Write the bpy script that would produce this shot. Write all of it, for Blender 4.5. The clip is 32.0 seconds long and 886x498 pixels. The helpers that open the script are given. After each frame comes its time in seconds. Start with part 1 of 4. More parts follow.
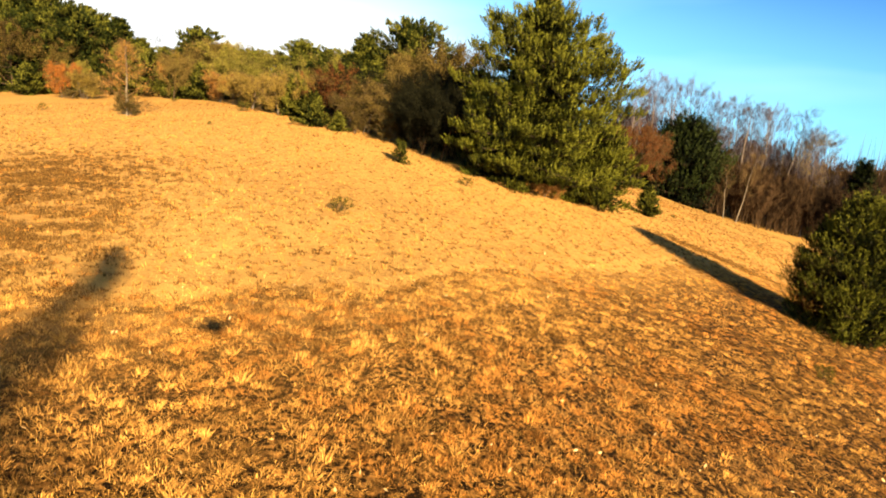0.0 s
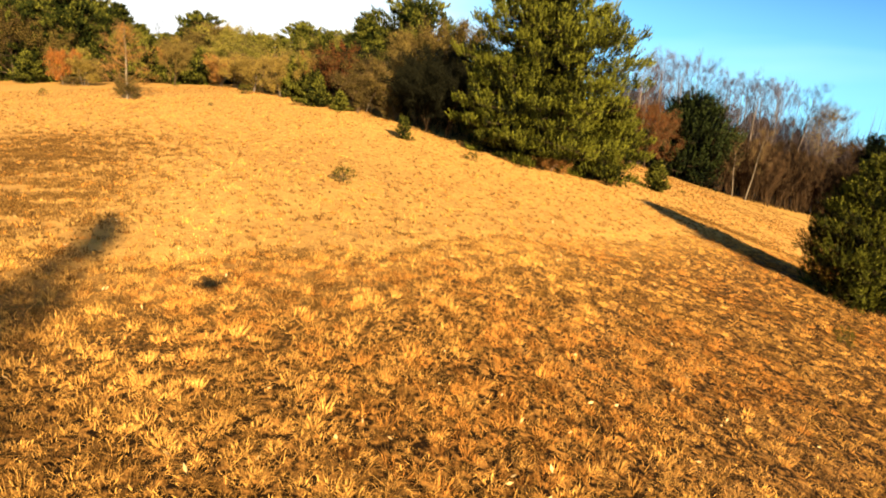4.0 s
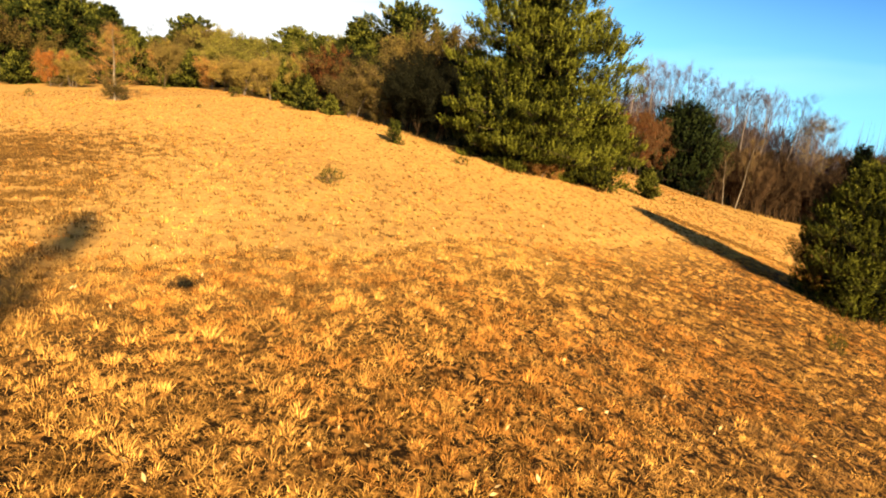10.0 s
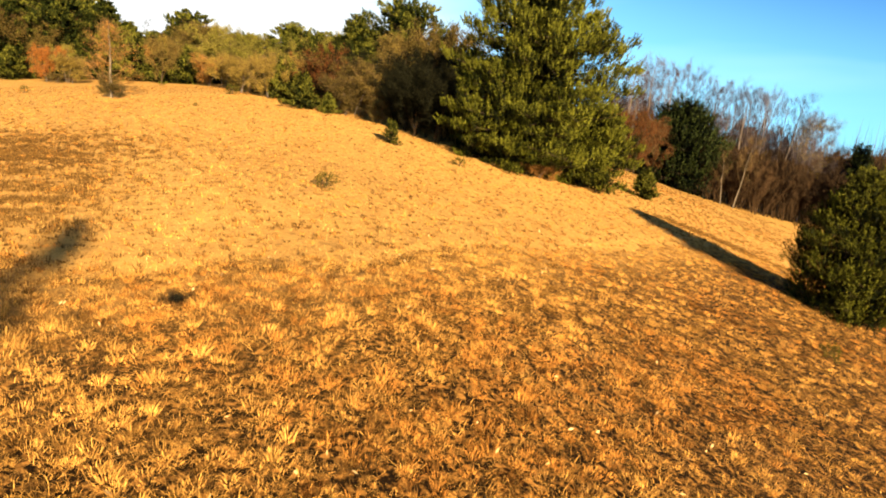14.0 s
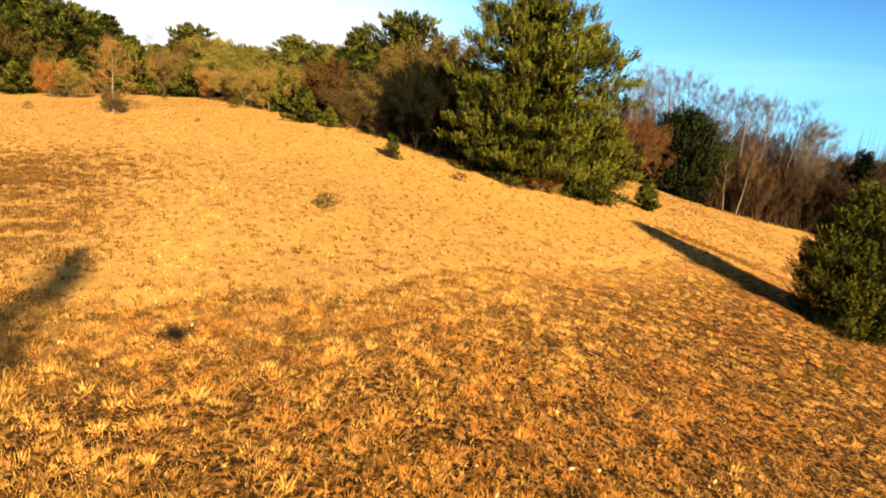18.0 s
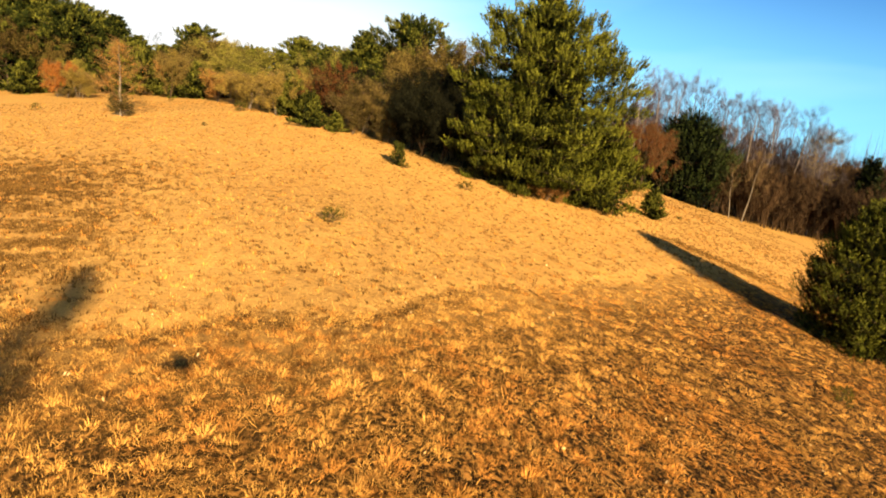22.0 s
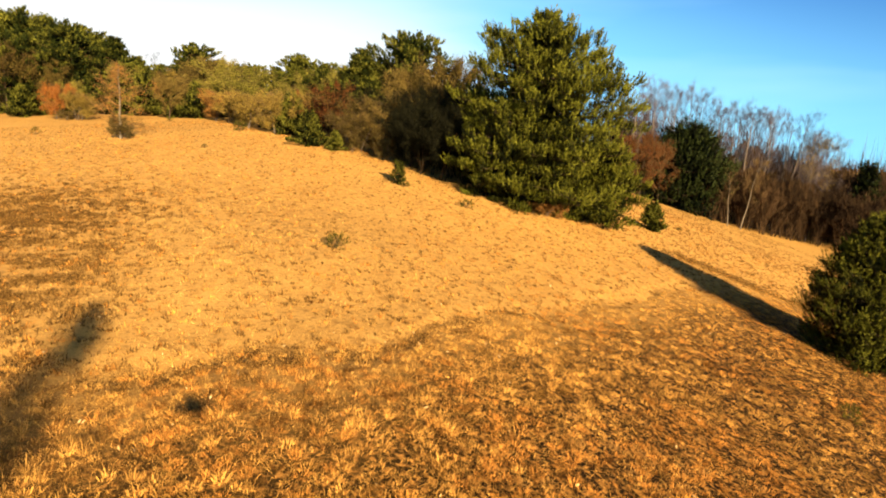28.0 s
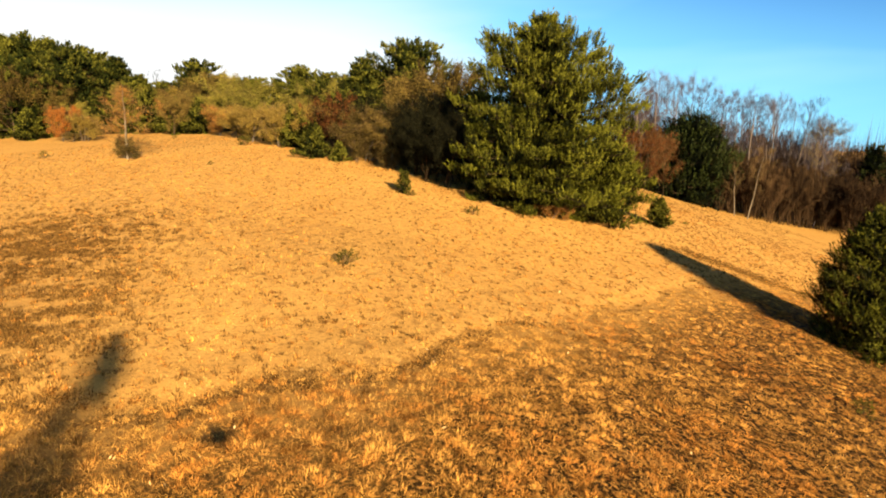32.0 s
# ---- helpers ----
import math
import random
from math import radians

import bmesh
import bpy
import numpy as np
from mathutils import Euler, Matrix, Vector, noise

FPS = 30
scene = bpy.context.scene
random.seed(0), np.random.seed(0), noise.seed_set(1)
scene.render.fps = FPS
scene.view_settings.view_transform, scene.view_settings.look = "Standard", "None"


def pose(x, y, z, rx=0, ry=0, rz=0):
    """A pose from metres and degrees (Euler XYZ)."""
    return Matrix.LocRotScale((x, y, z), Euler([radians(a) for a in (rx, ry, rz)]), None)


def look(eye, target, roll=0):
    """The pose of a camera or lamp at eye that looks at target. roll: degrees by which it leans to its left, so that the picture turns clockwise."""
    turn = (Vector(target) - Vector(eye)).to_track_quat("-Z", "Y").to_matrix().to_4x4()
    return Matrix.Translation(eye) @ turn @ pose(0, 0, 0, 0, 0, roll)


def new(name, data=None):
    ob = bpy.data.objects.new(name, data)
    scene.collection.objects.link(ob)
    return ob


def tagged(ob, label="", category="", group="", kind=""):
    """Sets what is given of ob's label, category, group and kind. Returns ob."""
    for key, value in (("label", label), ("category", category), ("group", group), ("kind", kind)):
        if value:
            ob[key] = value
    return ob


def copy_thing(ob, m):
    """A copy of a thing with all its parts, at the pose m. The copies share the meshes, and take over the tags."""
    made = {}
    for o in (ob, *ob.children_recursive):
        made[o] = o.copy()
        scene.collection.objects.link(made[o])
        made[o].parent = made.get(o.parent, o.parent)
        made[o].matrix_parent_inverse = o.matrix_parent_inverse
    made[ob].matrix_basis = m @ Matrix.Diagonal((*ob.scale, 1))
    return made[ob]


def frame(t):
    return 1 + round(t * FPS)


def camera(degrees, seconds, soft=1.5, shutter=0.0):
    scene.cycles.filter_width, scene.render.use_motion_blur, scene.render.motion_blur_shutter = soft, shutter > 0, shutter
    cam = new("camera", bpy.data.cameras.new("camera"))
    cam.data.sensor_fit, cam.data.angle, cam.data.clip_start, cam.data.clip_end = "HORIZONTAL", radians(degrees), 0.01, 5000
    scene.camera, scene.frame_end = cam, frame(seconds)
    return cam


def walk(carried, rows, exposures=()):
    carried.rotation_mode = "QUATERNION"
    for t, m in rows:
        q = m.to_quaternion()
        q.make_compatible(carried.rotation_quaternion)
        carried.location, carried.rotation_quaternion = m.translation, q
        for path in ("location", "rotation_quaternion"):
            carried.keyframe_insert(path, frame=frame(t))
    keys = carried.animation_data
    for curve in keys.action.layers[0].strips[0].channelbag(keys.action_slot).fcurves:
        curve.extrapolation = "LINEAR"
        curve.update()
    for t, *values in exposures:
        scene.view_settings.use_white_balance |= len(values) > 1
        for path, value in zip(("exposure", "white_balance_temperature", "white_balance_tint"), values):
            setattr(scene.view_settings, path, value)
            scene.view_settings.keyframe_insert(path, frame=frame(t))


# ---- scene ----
cam = camera(74.0, 32.0, soft=1.85)
ROWS = [
    (0.0, 0.000, 0.000, 4.000, 79.00, -5.00, -0.00),
    (0.5, 0.034, 0.010, 3.894, 79.92, -4.58, -0.07),
    (1.0, 0.019, 0.076, 3.751, 79.23, -4.69, -0.04),
    (1.5, 0.049, 0.151, 3.620, 78.07, -4.76, 0.21),
    (2.0, 0.049, 0.241, 3.524, 77.53, -4.44, 0.41),
    (2.5, 0.004, 0.328, 3.422, 77.10, -4.37, 0.36),
    (3.0, 0.045, 0.343, 3.337, 77.26, -3.89, 0.39),
    (3.5, 0.081, 0.360, 3.276, 77.51, -3.95, 0.43),
    (5.5, 0.080, 0.524, 3.088, 78.27, -3.82, 0.15),
    (6.0, 0.097, 0.557, 3.027, 77.87, -3.67, 0.04),
    (6.5, 0.150, 0.568, 2.989, 77.73, -3.49, 0.13),
    (7.0, 0.112, 0.622, 3.000, 77.52, -3.63, 0.07),
    (7.5, 0.116, 0.654, 2.997, 77.83, -3.84, -0.09),
    (8.0, 0.164, 0.646, 2.987, 78.31, -3.85, -0.11),
    (8.5, 0.160, 0.681, 3.017, 78.32, -3.98, -0.08),
    (9.0, 0.208, 0.671, 3.005, 78.62, -4.15, -0.14),
    (9.5, 0.192, 0.708, 3.041, 78.50, -4.53, -0.15),
    (10.0, 0.203, 0.724, 3.043, 78.52, -4.56, -0.31),
    (10.5, 0.242, 0.737, 3.076, 77.82, -4.87, -0.02),
    (11.0, 0.234, 0.767, 3.082, 77.33, -4.82, -0.14),
    (11.5, 0.267, 0.785, 3.131, 77.37, -4.60, -0.08),
    (12.0, 0.248, 0.818, 3.186, 77.40, -4.73, -0.09),
    (12.5, 0.291, 0.807, 3.216, 77.63, -5.04, -0.14),
    (13.0, 0.265, 0.825, 3.268, 77.66, -5.10, -0.26),
    (13.5, 0.306, 0.826, 3.332, 77.98, -5.09, -0.22),
    (14.0, 0.278, 0.848, 3.380, 78.08, -4.86, -0.42),
    (14.5, 0.298, 0.872, 3.447, 78.13, -4.85, -0.33),
    (16.5, 0.308, 0.951, 3.688, 77.73, -4.64, -0.19),
    (17.0, 0.321, 0.953, 3.717, 77.98, -4.82, -0.16),
    (17.5, 0.272, 0.990, 3.809, 78.33, -4.69, -0.26),
    (18.0, 0.306, 0.976, 3.840, 78.73, -4.40, -0.24),
    (18.5, 0.270, 1.023, 3.927, 78.76, -4.33, -0.13),
    (19.0, 0.282, 1.021, 3.958, 78.69, -4.20, -0.06),
    (19.5, 0.265, 1.065, 4.049, 78.33, -4.51, 0.14),
    (20.0, 0.247, 1.083, 4.092, 78.24, -4.42, 0.08),
    (20.5, 0.264, 1.098, 4.172, 78.21, -4.43, 0.23),
    (21.0, 0.218, 1.122, 4.230, 78.15, -4.32, 0.19),
    (21.5, 0.251, 1.122, 4.312, 78.34, -4.64, 0.40),
    (22.0, 0.197, 1.155, 4.387, 78.60, -4.94, 0.27),
    (22.5, 0.211, 1.148, 4.466, 78.77, -5.21, 0.35),
    (23.0, 0.209, 1.125, 4.507, 79.10, -5.37, 0.29),
    (23.5, 0.188, 1.120, 4.551, 79.67, -5.35, 0.15),
    (24.0, 0.179, 1.108, 4.588, 80.18, -5.88, 0.03),
    (24.5, 0.154, 1.107, 4.624, 80.54, -6.12, -0.11),
    (25.0, 0.137, 1.106, 4.644, 80.80, -6.42, -0.19),
    (25.5, 0.086, 1.149, 4.705, 80.68, -6.98, -0.27),
    (27.5, 0.034, 1.147, 4.845, 79.90, -4.27, 0.01),
    (28.0, -0.022, 1.168, 4.870, 79.60, -3.84, -0.05),
    (28.5, -0.016, 1.171, 4.905, 79.30, -3.49, 0.06),
    (29.0, -0.069, 1.182, 4.949, 78.97, -2.97, -0.03),
    (29.5, -0.061, 1.154, 4.998, 79.17, -2.29, 0.05),
    (30.0, -0.113, 1.156, 5.076, 79.02, -1.70, -0.02),
    (30.5, -0.094, 1.089, 5.120, 79.14, -1.59, 0.10),
    (31.0, -0.104, 1.078, 5.221, 79.37, -1.54, 0.12),
    (31.5, -0.126, 1.035, 5.284, 79.74, -1.31, -0.02),
    (32.0, -0.097, 0.992, 5.349, 79.59, -1.21, 0.17),
]
walk(cam, [(t, pose(x, y, z, rx, ry, rz)) for t, x, y, z, rx, ry, rz in ROWS], exposures=[(0.0, 2.46), (3.0, 2.41), (12.0, 2.40), (22.0, 2.26), (32.0, 2.20)])

# ---- light ----
SUN_AZ, SUN_EL = radians(157.5), radians(15.8)      # the sun stands behind the camera, clockwise from +y
TO_SUN = Vector((math.sin(SUN_AZ) * math.cos(SUN_EL), math.cos(SUN_AZ) * math.cos(SUN_EL), math.sin(SUN_EL)))
sun = new("sun", bpy.data.lights.new("sun", "SUN"))
sun.data.energy, sun.data.angle, sun.data.color = 5.6, radians(0.53), (1.0, 0.78, 0.47)
sun.matrix_world = look(TO_SUN * 100, (0, 0, 0))

world = bpy.data.worlds.new("sky")
scene.world = world
world.use_nodes = True
wn, wl = world.node_tree.nodes, world.node_tree.links
wn.clear()
w_out, w_bg = wn.new("ShaderNodeOutputWorld"), wn.new("ShaderNodeBackground")
sky = wn.new("ShaderNodeTexSky")
sky.sky_type, sky.sun_disc = "NISHITA", False
sky.sun_elevation, sky.sun_rotation = SUN_EL, SUN_AZ
sky.air_density, sky.dust_density, sky.ozone_density = 1.0, 0.6, 2.0
w_co = wn.new("ShaderNodeTexCoord")
w_sep = wn.new("ShaderNodeSeparateXYZ")
w_dot = wn.new("ShaderNodeVectorMath")
w_dot.operation = "DOT_PRODUCT"
w_dot.inputs[1].default_value = Vector((-0.43, 0.89, 0.09)).normalized()
w_noise = wn.new("ShaderNodeTexNoise")
w_noise.inputs["Scale"].default_value, w_noise.inputs["Detail"].default_value = 3.0, 5.0
w_map = wn.new("ShaderNodeMapping")
w_map.inputs["Scale"].default_value = (1.0, 1.0, 4.0)
w_add = wn.new("ShaderNodeMath")
w_add.operation = "MULTIPLY_ADD"
w_add.inputs[1].default_value = 0.10
w_ramp = wn.new("ShaderNodeMapRange")
w_ramp.interpolation_type = "SMOOTHSTEP"
w_ramp.inputs["From Min"].default_value, w_ramp.inputs["From Max"].default_value = 0.87, 1.04
w_ramp.inputs["To Max"].default_value = 0.95
w_mix = wn.new("ShaderNodeMix")
w_mix.data_type = "RGBA"
w_mix.inputs["B"].default_value = (8.2, 8.2, 8.0, 1.0)      # thin bright haze
wl.new(w_co.outputs["Generated"], w_dot.inputs[0])
wl.new(w_co.outputs["Generated"], w_map.inputs["Vector"])
wl.new(w_map.outputs[0], w_noise.inputs["Vector"])
wl.new(w_noise.outputs["Fac"], w_add.inputs[0])
wl.new(w_dot.outputs["Value"], w_add.inputs[2])
wl.new(w_add.outputs[0], w_ramp.inputs["Value"])
w_high, w_fade = wn.new("ShaderNodeMapRange"), wn.new("ShaderNodeMath")
w_high.interpolation_type, w_fade.operation = "SMOOTHSTEP", "MULTIPLY"
w_high.inputs["From Min"].default_value, w_high.inputs["From Max"].default_value = 0.30, 0.13
wl.new(w_sep.outputs["Z"], w_high.inputs["Value"])
wl.new(w_high.outputs[0], w_fade.inputs[0])
wl.new(w_ramp.outputs[0], w_fade.inputs[1])
wl.new(w_fade.outputs[0], w_mix.inputs["Factor"])
w_tint = wn.new("ShaderNodeVectorMath")
w_tint.operation = "MULTIPLY"
w_tint.inputs[1].default_value = (0.28, 0.65, 1.20)      # a deep clear autumn blue
wl.new(sky.outputs[0], w_tint.inputs[0])
w_low = wn.new("ShaderNodeMapRange")
w_low.interpolation_type = "SMOOTHSTEP"
w_low.inputs["From Min"].default_value, w_low.inputs["From Max"].default_value = 0.44, 0.08
w_low.inputs["To Max"].default_value = 0.9
w_cyan = wn.new("ShaderNodeMix")
w_cyan.data_type = "RGBA"
w_cyan.inputs["B"].default_value = (2.9, 7.7, 10.8, 1.0)      # paler towards the horizon
wl.new(w_co.outputs["Generated"], w_sep.inputs[0])
w_side = wn.new("ShaderNodeVectorMath")
w_side.operation = "DOT_PRODUCT"
w_side.inputs[1].default_value = (0.26, 0.0, 1.0)
wl.new(w_co.outputs["Generated"], w_side.inputs[0])
wl.new(w_side.outputs["Value"], w_low.inputs["Value"])
wl.new(w_low.outputs[0], w_cyan.inputs["Factor"])
wl.new(w_tint.outputs[0], w_cyan.inputs["A"])
w_turn, w_wisp, w_thin, w_veil = wn.new("ShaderNodeMapping"), wn.new("ShaderNodeTexNoise"), wn.new("ShaderNodeMapRange"), wn.new("ShaderNodeMix")
w_turn.inputs["Rotation"].default_value, w_turn.inputs["Scale"].default_value = (0.0, 0.45, 0.3), (1.2, 1.0, 7.0)
w_wisp.inputs["Scale"].default_value, w_wisp.inputs["Detail"].default_value = 1.6, 3.0
w_thin.inputs["From Min"].default_value, w_thin.inputs["From Max"].default_value, w_thin.inputs["To Max"].default_value = 0.45, 0.75, 0.35
w_veil.data_type = "RGBA"
w_veil.inputs["B"].default_value = (5.0, 8.2, 9.4, 1.0)      # thin cirrus
wl.new(w_co.outputs["Generated"], w_turn.inputs["Vector"])
wl.new(w_turn.outputs[0], w_wisp.inputs["Vector"])
wl.new(w_wisp.outputs["Fac"], w_thin.inputs["Value"])
wl.new(w_thin.outputs[0], w_veil.inputs["Factor"])
wl.new(w_cyan.outputs["Result"], w_veil.inputs["A"])
wl.new(w_veil.outputs["Result"], w_mix.inputs["A"])
w_zen, w_zen_dim = wn.new("ShaderNodeMapRange"), wn.new("ShaderNodeMix")
w_zen.interpolation_type, w_zen_dim.data_type = "SMOOTHSTEP", "RGBA"
w_zen.inputs["From Min"].default_value, w_zen.inputs["From Max"].default_value, w_zen.inputs["To Max"].default_value = 0.38, 0.80, 0.9
w_zen_dim.inputs["B"].default_value = (1.3, 1.5, 1.9, 1.0)      # the sky dulled towards the unseen zenith, to keep shade dark and neutral
wl.new(w_sep.outputs["Z"], w_zen.inputs["Value"])
wl.new(w_mix.outputs["Result"], w_zen_dim.inputs["A"])
wl.new(w_zen.outputs[0], w_zen_dim.inputs["Factor"])
wl.new(w_zen_dim.outputs["Result"], w_bg.inputs["Color"])
w_bg.inputs["Strength"].default_value = 0.03
wl.new(w_bg.outputs[0], w_out.inputs[0])


# ---- materials ----
def material(name, low, high, scale=3.0, spread=0.25, rough=0.85, bump=0.0, bump_scale=60.0, gloss=0.04, per_island=0.0, per_object=0.0, trans=0.0, per_clump=0.0):
    """A matte surface between two colours by noise at two scales, with variation by island and by object."""
    mat = bpy.data.materials.new(name)
    mat.use_nodes = True
    n, l = mat.node_tree.nodes, mat.node_tree.links
    bsdf = n["Principled BSDF"]
    bsdf.inputs["Roughness"].default_value = rough
    bsdf.inputs["Specular IOR Level"].default_value = gloss
    co = n.new("ShaderNodeTexCoord")
    big, small = n.new("ShaderNodeTexNoise"), n.new("ShaderNodeTexNoise")
    big.inputs["Scale"].default_value, small.inputs["Scale"].default_value = scale, scale * 9
    for tex in (big, small):
        tex.inputs["Detail"].default_value = 4.0
        l.new(co.outputs["Object"], tex.inputs["Vector"])
    total = n.new("ShaderNodeMath")
    total.operation = "MULTIPLY_ADD"
    total.inputs[1].default_value = 0.5
    half = n.new("ShaderNodeMath")
    half.operation = "MULTIPLY"
    half.inputs[1].default_value = 0.5
    l.new(small.outputs["Fac"], half.inputs[0])
    l.new(big.outputs["Fac"], total.inputs[0])
    l.new(half.outputs[0], total.inputs[2])
    last = total.outputs[0]
    for source, output, amount in (("ShaderNodeNewGeometry", "Random Per Island", per_island), ("ShaderNodeObjectInfo", "Random", per_object), ("ShaderNodeAttribute", "Fac", per_clump)):
        if amount:
            rnd, off, acc = n.new(source), n.new("ShaderNodeMath"), n.new("ShaderNodeMath")
            if output == "Fac":
                rnd.attribute_name = "clump"
            off.operation, acc.operation = "SUBTRACT", "MULTIPLY_ADD"
            off.inputs[1].default_value, acc.inputs[1].default_value = 0.5, amount
            l.new(rnd.outputs[output], off.inputs[0])
            l.new(off.outputs[0], acc.inputs[0])
            l.new(last, acc.inputs[2])
            last = acc.outputs[0]
    ramp = n.new("ShaderNodeMapRange")
    ramp.inputs["From Min"].default_value, ramp.inputs["From Max"].default_value = 0.5 - spread, 0.5 + spread
    l.new(last, ramp.inputs["Value"])
    mix = n.new("ShaderNodeMix")
    mix.data_type = "RGBA"
    mix.inputs["A"].default_value, mix.inputs["B"].default_value = (*low, 1), (*high, 1)
    l.new(ramp.outputs[0], mix.inputs["Factor"])
    l.new(mix.outputs["Result"], bsdf.inputs["Base Color"])
    if bump:
        tex, bm_node = n.new("ShaderNodeTexNoise"), n.new("ShaderNodeBump")
        tex.inputs["Scale"].default_value, tex.inputs["Detail"].default_value = bump_scale, 3.0
        bm_node.inputs["Strength"].default_value, bm_node.inputs["Distance"].default_value = bump, 0.03
        l.new(co.outputs["Object"], tex.inputs["Vector"])
        l.new(tex.outputs["Fac"], bm_node.inputs["Height"])
        l.new(bm_node.outputs[0], bsdf.inputs["Normal"])
    if trans:
        tl, add = n.new("ShaderNodeBsdfTranslucent"), n.new("ShaderNodeMixShader")
        add.inputs[0].default_value = trans
        l.new(mix.outputs["Result"], tl.inputs["Color"])
        l.new(bsdf.outputs[0], add.inputs[1])
        l.new(tl.outputs[0], add.inputs[2])
        l.new(add.outputs[0], n["Material Output"].inputs["Surface"])
    return mat


M_STRAW = material("dry_straw", (0.070, 0.031, 0.006), (0.61, 0.31, 0.066), 0.35, 0.3, per_island=0.4, trans=0.15, per_clump=0.7)
M_DULL = material("withered_grey_straw", (0.036, 0.019, 0.0055), (0.30, 0.150, 0.040), 0.5, 0.3, per_island=0.4, trans=0.1, per_clump=0.7)
M_SEDGE = material("orange_sedge", (0.060, 0.0215, 0.0036), (0.53, 0.222, 0.040), 0.5, 0.3, per_island=0.4, trans=0.15, per_clump=0.7)
M_SHORT = material("short_straw", (0.20, 0.103, 0.024), (0.41, 0.228, 0.058), 0.3, 0.35, per_island=0.4, trans=0.06, per_clump=0.5)
M_DARKGRASS = material("grey_green_grass", (0.040, 0.020, 0.005), (0.14, 0.070, 0.016), 0.6, 0.3, per_island=0.5, trans=0.06)
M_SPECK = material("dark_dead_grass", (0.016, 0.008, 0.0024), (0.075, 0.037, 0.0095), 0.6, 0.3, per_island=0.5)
M_LEAFLITTER = material("pale_fallen_leaf", (0.26, 0.155, 0.06), (0.4, 0.27, 0.12), 2.0, 0.3, per_island=0.6)
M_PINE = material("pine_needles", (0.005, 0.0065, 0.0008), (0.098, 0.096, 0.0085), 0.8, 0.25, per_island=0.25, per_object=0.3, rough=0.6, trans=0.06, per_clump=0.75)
M_SEEDLING = material("young_pine_needles", (0.014, 0.015, 0.002), (0.110, 0.096, 0.011), 2.0, 0.25, per_island=0.5, rough=0.6, trans=0.06)
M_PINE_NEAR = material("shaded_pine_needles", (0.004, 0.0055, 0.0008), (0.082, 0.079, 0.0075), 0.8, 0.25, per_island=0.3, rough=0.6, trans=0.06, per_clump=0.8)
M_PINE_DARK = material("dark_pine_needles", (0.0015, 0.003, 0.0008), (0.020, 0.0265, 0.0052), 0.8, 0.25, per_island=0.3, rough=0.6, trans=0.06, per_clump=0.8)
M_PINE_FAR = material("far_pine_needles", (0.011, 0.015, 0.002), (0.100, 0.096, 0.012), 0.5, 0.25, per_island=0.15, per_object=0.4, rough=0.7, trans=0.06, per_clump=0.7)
M_BARK = material("pine_bark", (0.018, 0.012, 0.007), (0.062, 0.040, 0.024), 3.0, 0.25, bump=0.6, bump_scale=14)
M_BARK_GREY = material("grey_bark", (0.045, 0.033, 0.024), (0.13, 0.1, 0.075), 3.0, 0.25, bump=0.4, bump_scale=14, per_object=0.4)
M_BARK_PALE = material("pale_birch_bark", (0.06, 0.045, 0.03), (0.14, 0.11, 0.075), 2.0, 0.25, bump=0.3, bump_scale=10)
M_TWIG = material("bare_twigs", (0.028, 0.018, 0.008), (0.105, 0.066, 0.026), 1.0, 0.25, per_island=0.4, per_object=0.4)
M_TWIG_GREY = material("grey_bare_twigs", (0.017, 0.0130, 0.0145), (0.082, 0.065, 0.072), 1.0, 0.25, per_island=0.4, per_object=0.5)
M_TWIG_DARK = material("dark_bare_twigs", (0.006, 0.0034, 0.0017), (0.050, 0.028, 0.0125), 1.0, 0.25, per_island=0.5, per_object=0.5)
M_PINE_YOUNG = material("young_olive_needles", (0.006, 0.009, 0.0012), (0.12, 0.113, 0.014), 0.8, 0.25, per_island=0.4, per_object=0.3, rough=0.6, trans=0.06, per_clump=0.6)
M_RUST = material("rust_leaves", (0.04, 0.013, 0.004), (0.12, 0.042, 0.012), 1.0, 0.25, per_island=0.5, trans=0.2)
M_RED = material("red_orange_leaves", (0.11, 0.035, 0.007), (0.30, 0.102, 0.016), 1.0, 0.25, per_island=0.5, trans=0.2)
M_LARCH = material("larch_twigs", (0.045, 0.025, 0.009), (0.185, 0.102, 0.034), 1.0, 0.25, per_island=0.5)
M_ORANGE = material("orange_larch_needles", (0.09, 0.042, 0.009), (0.32, 0.145, 0.03), 1.0, 0.25, per_island=0.5, trans=0.2)
M_TAN = material("tan_dry_leaves", (0.062, 0.044, 0.009), (0.25, 0.165, 0.030), 0.8, 0.25, per_island=0.6, per_object=0.3, trans=0.2)
M_OLIVE = material("olive_dry_leaves", (0.045, 0.043, 0.007), (0.225, 0.185, 0.029), 0.8, 0.25, per_island=0.6, per_object=0.3, trans=0.2)
M_BROWN = material("brown_twig_leaves", (0.024, 0.017, 0.004), (0.135, 0.092, 0.021), 0.8, 0.25, per_island=0.6, per_object=0.4, trans=0.15)
# near-black leaves and twigs: the shade beside the tall pine, put into the colour
M_SHADE = material("shade_black_leaves", (0.002, 0.002, 0.0008), (0.009, 0.0085, 0.003), 0.8, 0.25, per_island=0.5, trans=0.1)
M_PLASTIC = material("black_plastic", (0.015, 0.015, 0.016), (0.03, 0.03, 0.032), 20, 0.3, rough=0.4)


